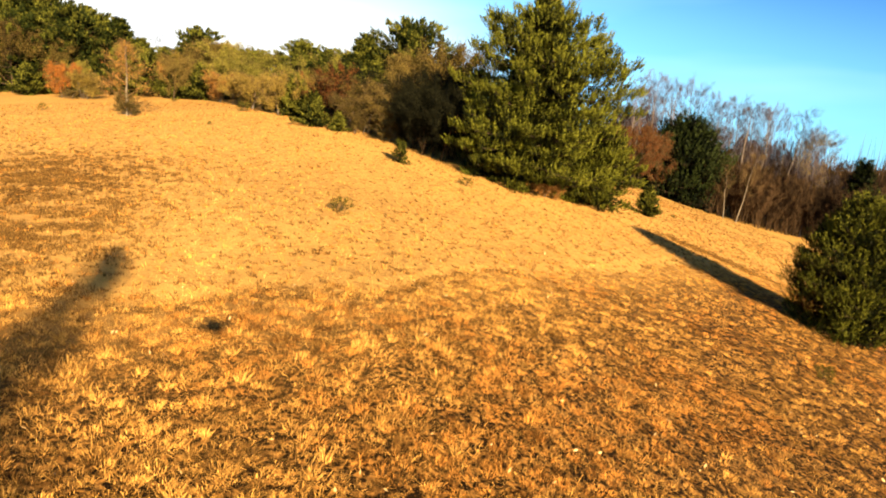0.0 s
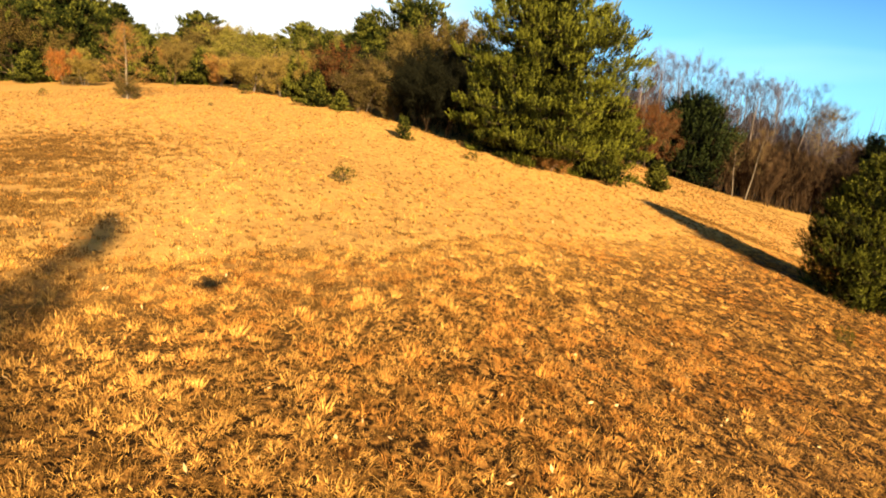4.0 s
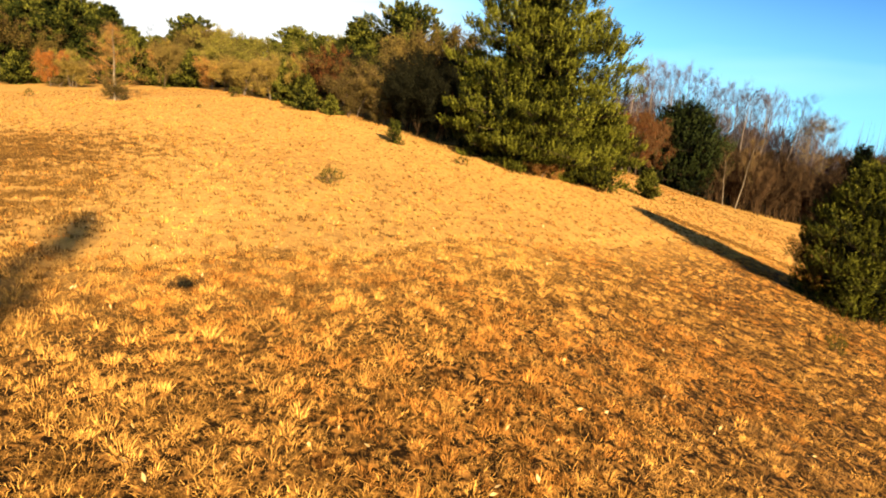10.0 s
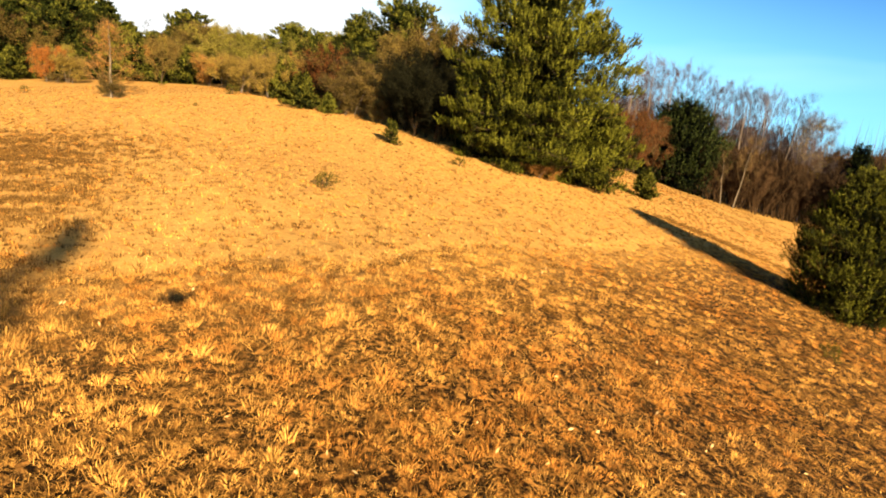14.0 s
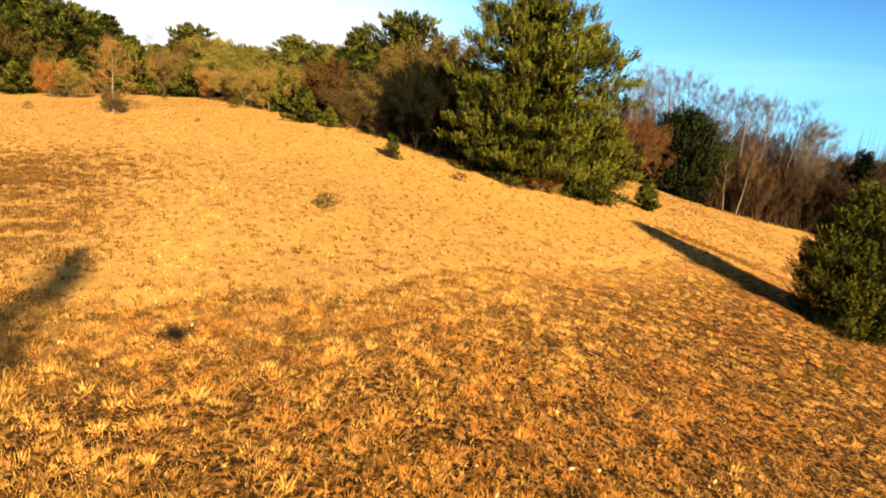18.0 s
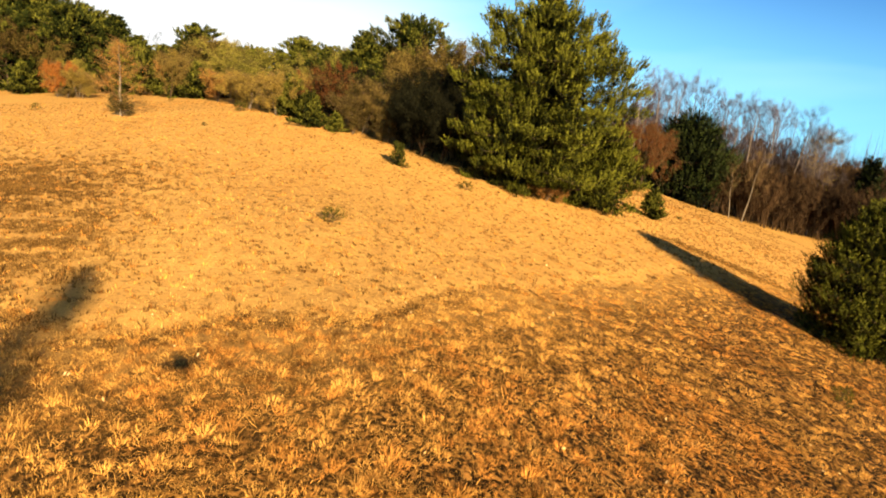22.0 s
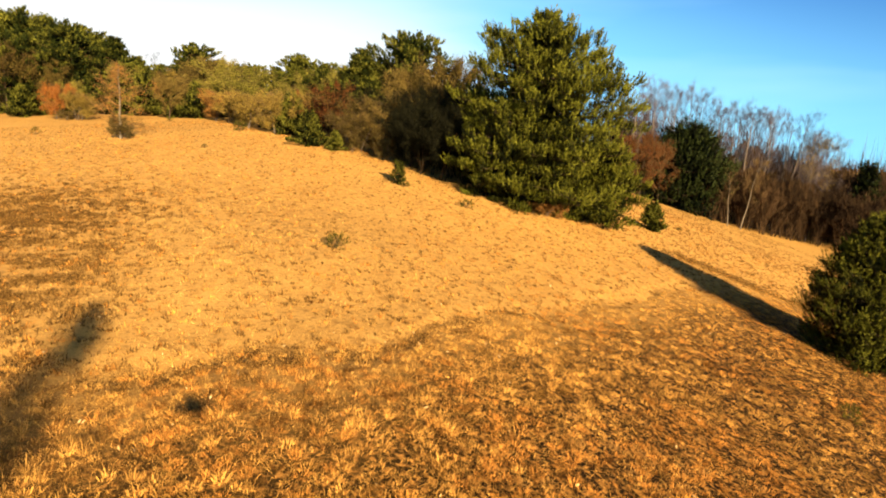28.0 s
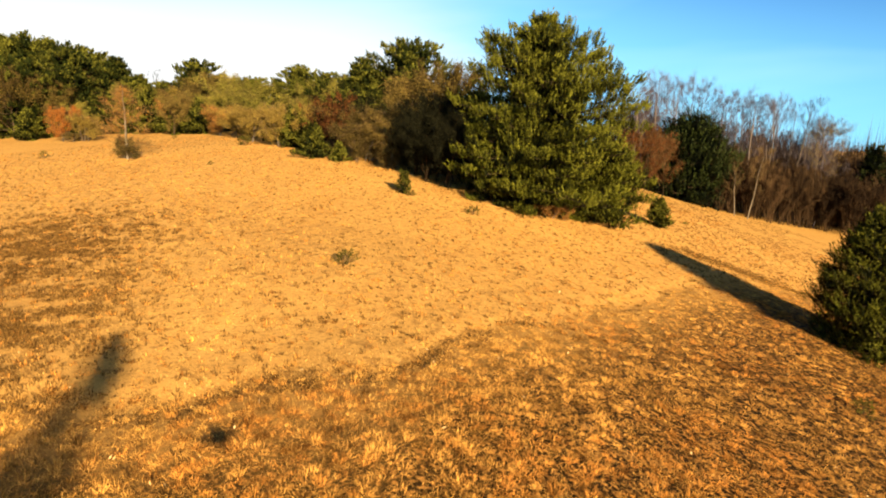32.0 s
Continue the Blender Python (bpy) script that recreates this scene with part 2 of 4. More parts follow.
# ---- ground ----
LX, LY = 45.0, 70.0
FORM = (-1.2211, -1.5524, 0.3081, -0.5412, 0.2041, 0.1217, -0.0115, 0.01, -0.0323, 0.0051)
BUMPS = ((16, 27, 5.0, 0.2212), (0, 11, 3.0, 0.61), (6.5, 12.5, 3.5, -0.2102), (-3, 21, 4.0, 0.3519), (7, 41, 5.0, 0.0135), (3, 16, 3.0, 0.3908))


def brow(x):
    """The y of the line where the tall rough grass ends and the short grass begins."""
    return np.interp(x, (-40, -12, -5.5, -1.7, 2.3, 14.5, 24.0, 60.0), (7.5, 10.6, 12.0, 13.6, 18.3, 31.4, 38.0, 58.0)) + 0.35 * np.sin(x * 1.3) + 0.2 * np.sin(x * 3.1 + 1)


def rises(x, y):
    """The hill's height at arrays x, y."""
    x, y = np.asarray(x, float), np.asarray(y, float)
    a, b = np.tanh(x / LX) * LX / 10, np.tanh(y / LY) * LY / 10
    z = sum(c * v for c, v in zip(FORM, (1 + 0 * a, a, b, a * a, a * b, b * b, a ** 3, a * a * b, a * b * b, b ** 3)))
    for cx, cy, r, h in BUMPS:
        z = z + h * np.exp(-((x - cx) ** 2 + (y - cy) ** 2) / (2 * r * r))
    return z - 0.10 * np.exp(-((y - brow(x) - 0.3) / 0.7) ** 2) * (np.abs(x) < 40)


def ground_z(x, y):
    return float(rises(np.array([x]), np.array([y]))[0])


def fast_mesh(name, verts, faces, mat, smooth=False):
    """A mesh from an (n, 3) array of points and an (m, k) array of corners."""
    verts, faces = np.asarray(verts, np.float32), np.asarray(faces, np.int32)
    me = bpy.data.meshes.new(name)
    m, k = faces.shape
    me.vertices.add(len(verts))
    me.vertices.foreach_set("co", verts.ravel())
    me.loops.add(m * k)
    me.loops.foreach_set("vertex_index", faces.ravel())
    me.polygons.add(m)
    me.polygons.foreach_set("loop_start", np.arange(0, m * k, k, dtype=np.int32))
    me.polygons.foreach_set("use_smooth", np.full(m, smooth))
    me.materials.append(mat)
    me.update(calc_edges=True)
    return me


def ground_material():
    mat = material("dry_meadow_soil", (0.288, 0.146, 0.035), (0.418, 0.229, 0.058), 0.16, 0.22, bump=0.8, bump_scale=22.0)
    n, l = mat.node_tree.nodes, mat.node_tree.links
    bsdf = n["Principled BSDF"]
    old = bsdf.inputs["Base Color"].links[0].from_socket
    co = n.new("ShaderNodeTexCoord")
    speck = n.new("ShaderNodeTexNoise")
    speck.inputs["Scale"].default_value, speck.inputs["Detail"].default_value = 3.2, 6.0
    l.new(co.outputs["Object"], speck.inputs["Vector"])
    rng_node = n.new("ShaderNodeMapRange")
    rng_node.inputs["From Min"].default_value, rng_node.inputs["From Max"].default_value = 0.55, 0.70
    rng_node.inputs["To Max"].default_value = 0.55
    l.new(speck.outputs["Fac"], rng_node.inputs["Value"])
    stain = n.new("ShaderNodeMix")
    stain.data_type = "RGBA"
    stain.inputs["B"].default_value = (0.12, 0.055, 0.014, 1)
    l.new(rng_node.outputs[0], stain.inputs["Factor"])
    l.new(old, stain.inputs["A"])
    freckle, sharp, dots = n.new("ShaderNodeTexNoise"), n.new("ShaderNodeMapRange"), n.new("ShaderNodeMix")
    freckle.inputs["Scale"].default_value, freckle.inputs["Detail"].default_value = 9.0, 5.0
    sharp.inputs["From Min"].default_value, sharp.inputs["From Max"].default_value, sharp.inputs["To Max"].default_value = 0.52, 0.66, 0.6
    dots.data_type = "RGBA"
    dots.inputs["B"].default_value = (0.13, 0.06, 0.014, 1)
    l.new(co.outputs["Object"], freckle.inputs["Vector"])
    l.new(freckle.outputs["Fac"], sharp.inputs["Value"])
    l.new(sharp.outputs[0], dots.inputs["Factor"])
    l.new(stain.outputs["Result"], dots.inputs["A"])
    zone = n.new("ShaderNodeAttribute")
    zone.attribute_name = "thatch"
    thatch = n.new("ShaderNodeMix")
    thatch.data_type = "RGBA"
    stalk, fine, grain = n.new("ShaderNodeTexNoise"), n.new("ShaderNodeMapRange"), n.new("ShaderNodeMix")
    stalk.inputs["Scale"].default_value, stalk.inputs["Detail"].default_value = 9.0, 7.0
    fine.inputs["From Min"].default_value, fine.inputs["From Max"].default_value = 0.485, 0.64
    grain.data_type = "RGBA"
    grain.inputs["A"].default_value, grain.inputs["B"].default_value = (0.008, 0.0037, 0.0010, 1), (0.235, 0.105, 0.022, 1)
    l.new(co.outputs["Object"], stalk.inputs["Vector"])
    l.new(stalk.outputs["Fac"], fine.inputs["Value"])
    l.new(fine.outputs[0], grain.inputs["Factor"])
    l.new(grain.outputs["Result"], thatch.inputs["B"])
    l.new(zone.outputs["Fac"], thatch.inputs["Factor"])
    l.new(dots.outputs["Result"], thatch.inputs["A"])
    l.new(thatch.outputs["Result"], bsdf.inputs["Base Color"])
    return mat


def build_ground():
    u = np.linspace(-1, 1, 421)
    xs = 34 * u + 4200 * np.sign(u) * np.abs(u) ** 9
    v = np.linspace(-0.55, 1, 461)
    ys = 70 * v + 5000 * np.sign(v) * np.abs(v) ** 11
    gx, gy = np.meshgrid(xs, ys)
    gz = rises(gx, gy)
    near = np.exp(-(np.hypot(gx, gy - 25) / 55) ** 4)
    bumps = np.array([noise.noise((a * 0.8, b * 0.8, 0)) + 0.6 * noise.noise((a * 2.3, b * 2.3, 5)) for a, b in zip(gx.ravel(), gy.ravel())]).reshape(gx.shape)
    gz = gz + 0.02 * bumps * near
    rows_n, cols_n = gx.shape
    idx = np.arange(rows_n * cols_n).reshape(rows_n, cols_n)
    faces = np.stack([idx[:-1, :-1], idx[:-1, 1:], idx[1:, 1:], idx[1:, :-1]], -1).reshape(-1, 4)
    me = fast_mesh("ground", np.stack([gx, gy, gz], -1).reshape(-1, 3), faces, ground_material(), True)
    att = me.attributes.new("thatch", "FLOAT", "POINT")
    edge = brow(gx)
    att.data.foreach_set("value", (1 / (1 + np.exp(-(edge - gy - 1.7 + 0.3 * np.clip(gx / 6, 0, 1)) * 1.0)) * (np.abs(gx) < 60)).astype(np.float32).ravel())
    return tagged(new("ground", me), "hillside meadow of dry golden autumn grass", "ground", kind="structure")


build_ground()


# ---- shared builders ----
def part(name, me, parent, label="", stuff=False):
    ob = new(name, me)
    ob.parent = parent
    if stuff:
        ob["kind"] = "stuff"
    if label:
        ob["label"] = label
    return ob


def tubes(segs, sides=5):
    """Tapered tubes along segments (start, end, radius, radius): points and corners."""
    p0, p1 = np.array([s[0] for s in segs], float), np.array([s[1] for s in segs], float)
    r0, r1 = np.array([s[2] for s in segs])[:, None, None], np.array([s[3] for s in segs])[:, None, None]
    d = p1 - p0
    d /= np.linalg.norm(d, axis=1, keepdims=True) + 1e-9
    ref = np.where(np.abs(d[:, 2:3]) > 0.9, np.array([[1.0, 0, 0]]), np.array([[0, 0, 1.0]]))
    a = np.cross(d, ref)
    a /= np.linalg.norm(a, axis=1, keepdims=True)
    b = np.cross(d, a)
    ang = np.linspace(0, 2 * np.pi, sides, endpoint=False)
    ring = np.cos(ang)[None, :, None] * a[:, None] + np.sin(ang)[None, :, None] * b[:, None]
    verts = np.concatenate([p0[:, None] + ring * r0, p1[:, None] + ring * r1], 1)
    k = np.arange(sides)
    quad = np.stack([k, (k + 1) % sides, sides + (k + 1) % sides, sides + k], -1)
    faces = (np.arange(len(segs)) * 2 * sides)[:, None, None] + quad[None]
    return verts.reshape(-1, 3), faces.reshape(-1, 4)


def needles(rng, centres, ways, count, length, width, spread=0.9):
    """Sprays of narrow triangles round each centre, fanned about its way."""
    n = len(centres)
    c = np.repeat(centres, count, 0)
    d = np.repeat(ways, count, 0) + rng.normal(0, spread * 0.6, (n * count, 3))
    d /= np.linalg.norm(d, axis=1, keepdims=True) + 1e-9
    c = c + rng.normal(0, length * 0.22, c.shape)
    side = np.cross(d, rng.normal(0, 1, d.shape))
    side /= np.linalg.norm(side, axis=1, keepdims=True) + 1e-9
    ln = (length * rng.uniform(0.6, 1.2, n * count))[:, None]
    w = (width * rng.uniform(0.7, 1.3, n * count))[:, None]
    verts = np.stack([c - side * w * 0.5, c + side * w * 0.5, c + d * ln], 1).reshape(-1, 3)
    return verts, np.arange(len(verts)).reshape(-1, 3)


def leaves(rng, centres, size, spread):
    """Small diamond leaves scattered about the centres."""
    n = len(centres)
    c = centres + rng.normal(0, spread, (n, 3))
    a = rng.normal(0, 1, (n, 3))
    a /= np.linalg.norm(a, axis=1, keepdims=True)
    b = np.cross(a, rng.normal(0, 1, (n, 3)))
    b /= np.linalg.norm(b, axis=1, keepdims=True) + 1e-9
    s = (size * rng.uniform(0.6, 1.4, n))[:, None]
    verts = np.stack([c - a * s, c + b * s * 0.42, c + a * s, c - b * s * 0.42], 1).reshape(-1, 3)
    return verts, np.arange(len(verts)).reshape(-1, 4)


def pine(name, rng, height, width, profile, limbs, boughs, shoots, count, shoot, needle, needle_w, mat, bark=M_BARK, lumps=0.25, bare=0.04, up=0.35, lean=(0, 0), core=0, whorls=0, jag=0.13, rear=0.8, inner=0.25, face=0.18):
    """A pine: a tapered trunk, limbs with side boughs, and upright shoots like bottle brushes. profile: half-widths, as parts of width/2, from foot to tip."""
    root = new(name)
    k = 9
    hs = np.linspace(0, 1, k)
    axis = np.stack([lean[0] * hs ** 1.5, lean[1] * hs ** 1.5, hs * height], 1) + np.c_[rng.normal(0, 0.006 * height, (k, 2)) * hs[:, None], np.zeros(k)]
    axis[0] -= (0, 0, 0.3)
    rad = 0.017 * height * (1 - hs) ** 0.8 + 0.012
    part("trunk", fast_mesh("trunk", *tubes([(axis[i], axis[i + 1], rad[i], rad[i + 1]) for i in range(k - 1)], 8), bark, True), root)
    segs, feet, ways, outs, tones = [], [], [], [], []
    phase = rng.uniform(0, 6.28, 4)
    steps = np.linspace(0, 1, len(profile))
    for i in range(limbs):
        h = bare + (0.985 - bare) * ((i + rng.uniform(0, 1)) / limbs) ** 0.9
        if whorls:
            h = bare + (0.985 - bare) * (round((h - bare) / (0.985 - bare) * whorls + rng.normal(0, 0.12)) / whorls) * 0.995
        az = i * 2.399 + rng.normal(0, 0.3)
        full = width / 2 * np.interp(h, steps, profile)
        reach = full * (1 + lumps * math.sin(2 * az + phase[0] + 5 * h) * math.sin(9 * h + phase[1]) + rng.normal(0, jag))
        reach = max(reach, 0.15 * shoot + 0.1)
        start = np.array([np.interp(h, hs, axis[:, j]) for j in range(3)])
        rise = up * (1.35 * h - 0.12) + rng.normal(0, 0.06)
        out, side = np.array([math.cos(az), math.sin(az), 0]), np.array([-math.sin(az), math.cos(az), 0])
        mid = start + out * reach * 0.55 + np.array([0, 0, reach * 0.55 * rise * 0.6])
        end = start + out * reach + np.array([0, 0, reach * rise])
        r = 0.010 * height * (1 - h) * 0.35 + 0.010
        segs += [(start, mid, r, r * 0.7), (mid, end, r * 0.7, r * 0.25)]
        m = max(2, round(boughs * (0.25 + 0.85 * reach / (width / 2))))
        t = inner + (1 - inner) * np.sqrt((np.arange(m) + rng.uniform(0.2, 1, m)) / m)
        t[-1] = 1.0
        foot = np.where(t[:, None] < 0.55, start + (mid - start) * t[:, None] / 0.55, mid + (end - mid) * (t[:, None] - 0.55) / 0.45)
        hand = np.where(np.arange(m) % 2, 1.0, -1.0) * rng.uniform(0.4, 1.1, m)
        hand[-1] *= 0.2
        way = out * 0.75 + side * hand[:, None] + np.array([0, 0, 1]) * (0.18 + rise * 0.5 + rng.normal(0, 0.16, m))[:, None]
        long = reach * 0.42 * (1.12 - t) * rng.uniform(0.7, 1.3, m) + 0.55 * shoot
        tip = foot + way * long[:, None]
        segs += [(p, q, r * 0.35, r * 0.12) for p, q in zip(foot, tip)]
        u = rng.uniform(0.15, 1.05, (m, shoots))
        u[:, 0] = 1.0
        at = foot[:, None] + way[:, None] * (long[:, None] * u)[..., None] + rng.normal(0, 0.27 * shoot, (m, shoots, 3))
        aim = way[:, None] * (1 - 0.7 * rear) + out * 0.15 + np.array([0, 0, rear]) + rng.normal(0, 0.22, (m, shoots, 3))
        feet.append(at.reshape(-1, 3))
        ways.append(aim.reshape(-1, 3))
        outs.append(np.tile(out, (m * shoots, 1)))
        tones.append(np.repeat(rng.uniform(0.1, 0.9, m) + rng.normal(0, 0.1), shoots) + rng.normal(0, 0.2, m * shoots))
    # older inner sprays, toned darker so that the crown's depths look shaded
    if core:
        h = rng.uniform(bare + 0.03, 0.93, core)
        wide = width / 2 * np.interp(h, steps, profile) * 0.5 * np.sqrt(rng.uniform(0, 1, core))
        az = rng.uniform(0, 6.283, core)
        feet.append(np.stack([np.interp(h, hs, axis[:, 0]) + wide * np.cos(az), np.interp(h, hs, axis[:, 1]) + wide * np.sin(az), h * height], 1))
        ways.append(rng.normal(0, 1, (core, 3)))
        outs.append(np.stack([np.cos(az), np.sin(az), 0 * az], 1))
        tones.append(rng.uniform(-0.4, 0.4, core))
    part("branchwork", fast_mesh("branchwork", *tubes(segs, 3), bark), root, stuff=True)
    feet, ways, outs, tones = (np.concatenate(v) for v in (feet, ways, outs, tones))
    ways /= np.linalg.norm(ways, axis=1, keepdims=True) + 1e-9
    n = len(feet)
    stout = np.repeat(np.where(np.arange(n) < n - core, 1.0, 2.2), count)
    aim, out = np.repeat(ways, count, 0), np.repeat(outs, count, 0)
    radial = rng.normal(0, 1, (n * count, 3))
    radial -= aim * (radial * aim).sum(1, keepdims=True)
    radial /= np.linalg.norm(radial, axis=1, keepdims=True) + 1e-9
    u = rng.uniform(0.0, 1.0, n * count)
    size = np.repeat(shoot * rng.uniform(0.6, 1.25, n), count) * stout
    c = np.repeat(feet, count, 0) + aim * (u * size)[:, None]
    d = aim * 0.75 + radial * (1.0 - 0.55 * u)[:, None]
    d /= np.linalg.norm(d, axis=1, keepdims=True)
    across = np.cross(d, rng.normal(0, 1, d.shape))
    across /= np.linalg.norm(across, axis=1, keepdims=True) + 1e-9
    w = (needle_w * stout * rng.uniform(0.7, 1.3, n * count))[:, None]
    ln = (needle * stout * rng.uniform(0.7, 1.25, n * count))[:, None]
    tri = np.stack([c - across * w * 0.5, c + across * w * 0.5, c + d * ln], 1)
    facing = radial * 0.9 + aim * 0.30 + out * face
    facing /= np.linalg.norm(facing, axis=1, keepdims=True) + 1e-9
    back = (np.cross(tri[:, 1] - tri[:, 0], tri[:, 2] - tri[:, 0]) * facing).sum(1) < 0
    tri[back] = tri[back][:, [1, 0, 2]]
    me = fast_mesh("crown", tri.reshape(-1, 3), np.arange(n * count * 3).reshape(-1, 3), mat, True)
    me.normals_split_custom_set_from_vertices(np.repeat(facing, 3, 0).tolist())
    # tone rises along each shoot: paler new tips, bases darkened as if in shade
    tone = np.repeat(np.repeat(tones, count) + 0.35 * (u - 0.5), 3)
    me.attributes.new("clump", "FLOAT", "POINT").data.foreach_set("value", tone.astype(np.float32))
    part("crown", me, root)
    return root


def broadleaf(name, rng, height, width, limbs, forks, twigs, bark, twig_mat, leaf_mat=None, leaf_n=0, leaf_size=0.12, trunk_r=0.012, bare=0.25, leaf_spread=0.25, stems=1, leaf_from=0.0, twig_w=0.018, upright=0.0, steep=1.0, sway_by=0.22, cone=0.0, sway_one=0.03):
    """A tree or shrub of trunk, limbs, forks and twigs, with leaves if a leaf material is given."""
    root = new(name)
    limb_segs, tips, tway = [], [], []
    for s in range(stems):
        k = 7
        hs = np.linspace(0, 1, k)
        sway = rng.normal(0, sway_one * height, 2) if stems == 1 else rng.normal(0, sway_by * width, 2)
        foot = np.zeros(2) if stems == 1 else rng.normal(0, 0.08 * width, 2)
        hh = height * (1 if s == 0 else rng.uniform(0.6, 0.95))
        axis = np.c_[foot + sway * hs[:, None] + rng.normal(0, 0.01 * height, (k, 2)) * hs[:, None], hs * hh * 0.94]
        axis[0, 2] -= 0.25
        rad = trunk_r * height / stems ** 0.5 * (1 - hs) ** 0.9 + 0.01
        part("trunk" if stems == 1 else "stem", fast_mesh("trunk", *tubes([(axis[i], axis[i + 1], rad[i], rad[i + 1]) for i in range(k - 1)], 7), bark, True), root)
        for i in range(max(3, limbs // stems)):
            h = bare + (0.97 - bare) * (i + rng.uniform(0, 1)) / max(3, limbs // stems)
            az = i * 2.399 + rng.normal(0, 0.4)
            start = np.array([np.interp(h, hs, axis[:, j]) for j in range(3)])
            shape = math.sin(math.pi * min(1, 0.22 + 0.78 * (h - bare) / (1 - bare))) ** 0.6 * (1 - cone * h)
            reach = width / 2 * shape * rng.uniform(0.7, 1.15)
            way = np.array([math.cos(az), math.sin(az), rng.uniform(0.7, 1.5) * steep])
            end = start + way * reach
            end[2] = min(end[2], hh * rng.uniform(0.9, 1.02))
            r = trunk_r * height * 0.32 * (1 - h) + 0.008
            bend = (start + end) / 2 + rng.normal(0, 0.08 * reach, 3)
            limb_segs += [(start, bend, r, r * 0.7), (bend, end, r * 0.7, r * 0.3)]
            for j in range(forks):
                t = rng.uniform(0.3, 1.0)
                p = start + (end - start) * t + (bend - (start + end) / 2) * (1 - abs(2 * t - 1))
                w = way / np.linalg.norm(way) * (1 - upright) + rng.normal(0, 0.55 - 0.3 * upright, 3) + np.array([0, 0, 0.25 + 0.8 * upright])
                q = p + w * reach * rng.uniform(0.25, 0.5)
                limb_segs.append((p, q, r * 0.4, r * 0.12))
                for _ in range(twigs):
                    tips.append(p + (q - p) * rng.uniform(0.2, 1.0))
                    tway.append(w)
    part("branchwork", fast_mesh("branchwork", *tubes(limb_segs, 3), twig_mat), root, stuff=True)
    tips, tway = np.array(tips), np.array(tway)
    part("twigwork", fast_mesh("twigwork", *needles(rng, tips, tway, 4, 0.09 * width + 0.25, twig_w, 0.8 - 0.35 * upright), twig_mat), root, stuff=True)
    if leaf_mat:
        pick = tips[tips[:, 2] > leaf_from * height]
        part("foliage", fast_mesh("foliage", *leaves(rng, pick[rng.integers(0, len(pick), leaf_n)], leaf_size, leaf_spread), leaf_mat), root, stuff=True)
    return root


def stand(thing, x, y, label, category, group="", turn=0.0, size=1.0, tall=1.0, sink=0.0, tilt=0.0):
    """Set a thing on the hill."""
    thing.matrix_world = Matrix.LocRotScale((x, y, ground_z(x, y) - sink), Euler((0, radians(tilt), radians(turn))), (size, size, size * tall))
    return tagged(thing, label, category, group)


def again(thing, x, y, turn, size=1.0, tall=1.0, label="", tilt=0.0):
    m = Matrix.LocRotScale((x, y, ground_z(x, y) - 0.05), Euler((0, radians(tilt), radians(turn))), (size / thing.scale[0], size / thing.scale[1], size * tall / thing.scale[2]))
    ob = copy_thing(thing, m)
    if label:
        ob["label"] = label
    return ob


# ---- the pines and the woods ----
R = np.random.default_rng(7)
PINES, BARES, BRUSH = "pines along the meadow's edge", "bare trees of the wood", "shrubs along the meadow's edge"

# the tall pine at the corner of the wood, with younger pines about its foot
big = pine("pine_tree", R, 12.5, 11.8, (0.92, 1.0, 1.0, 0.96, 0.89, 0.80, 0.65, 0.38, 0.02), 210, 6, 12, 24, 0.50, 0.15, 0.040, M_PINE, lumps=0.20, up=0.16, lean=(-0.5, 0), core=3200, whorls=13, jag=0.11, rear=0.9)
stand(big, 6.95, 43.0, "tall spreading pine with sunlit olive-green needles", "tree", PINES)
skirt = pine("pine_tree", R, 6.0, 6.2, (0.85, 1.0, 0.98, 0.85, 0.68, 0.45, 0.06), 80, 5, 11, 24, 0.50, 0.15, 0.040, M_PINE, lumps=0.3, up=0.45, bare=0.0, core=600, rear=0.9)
stand(skirt, 4.5, 41.0, "young bushy pine at the foot of the tall pine", "tree", PINES)
again(skirt, 11.0, 41.9, 140, 0.82, 1.0)
again(skirt, 6.0, 39.9, 60, 0.66, 0.9)
again(skirt, 9.4, 41.3, 250, 0.62, 0.9)

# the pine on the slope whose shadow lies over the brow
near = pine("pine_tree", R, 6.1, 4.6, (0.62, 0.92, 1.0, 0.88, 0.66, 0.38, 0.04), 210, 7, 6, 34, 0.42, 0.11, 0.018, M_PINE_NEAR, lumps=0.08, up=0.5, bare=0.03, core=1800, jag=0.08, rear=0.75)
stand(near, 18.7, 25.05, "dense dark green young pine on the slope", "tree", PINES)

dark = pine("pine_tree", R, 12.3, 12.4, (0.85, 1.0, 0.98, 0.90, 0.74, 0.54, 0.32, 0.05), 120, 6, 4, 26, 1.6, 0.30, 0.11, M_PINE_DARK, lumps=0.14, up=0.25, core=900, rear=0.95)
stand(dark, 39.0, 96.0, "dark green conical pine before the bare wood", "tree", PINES)

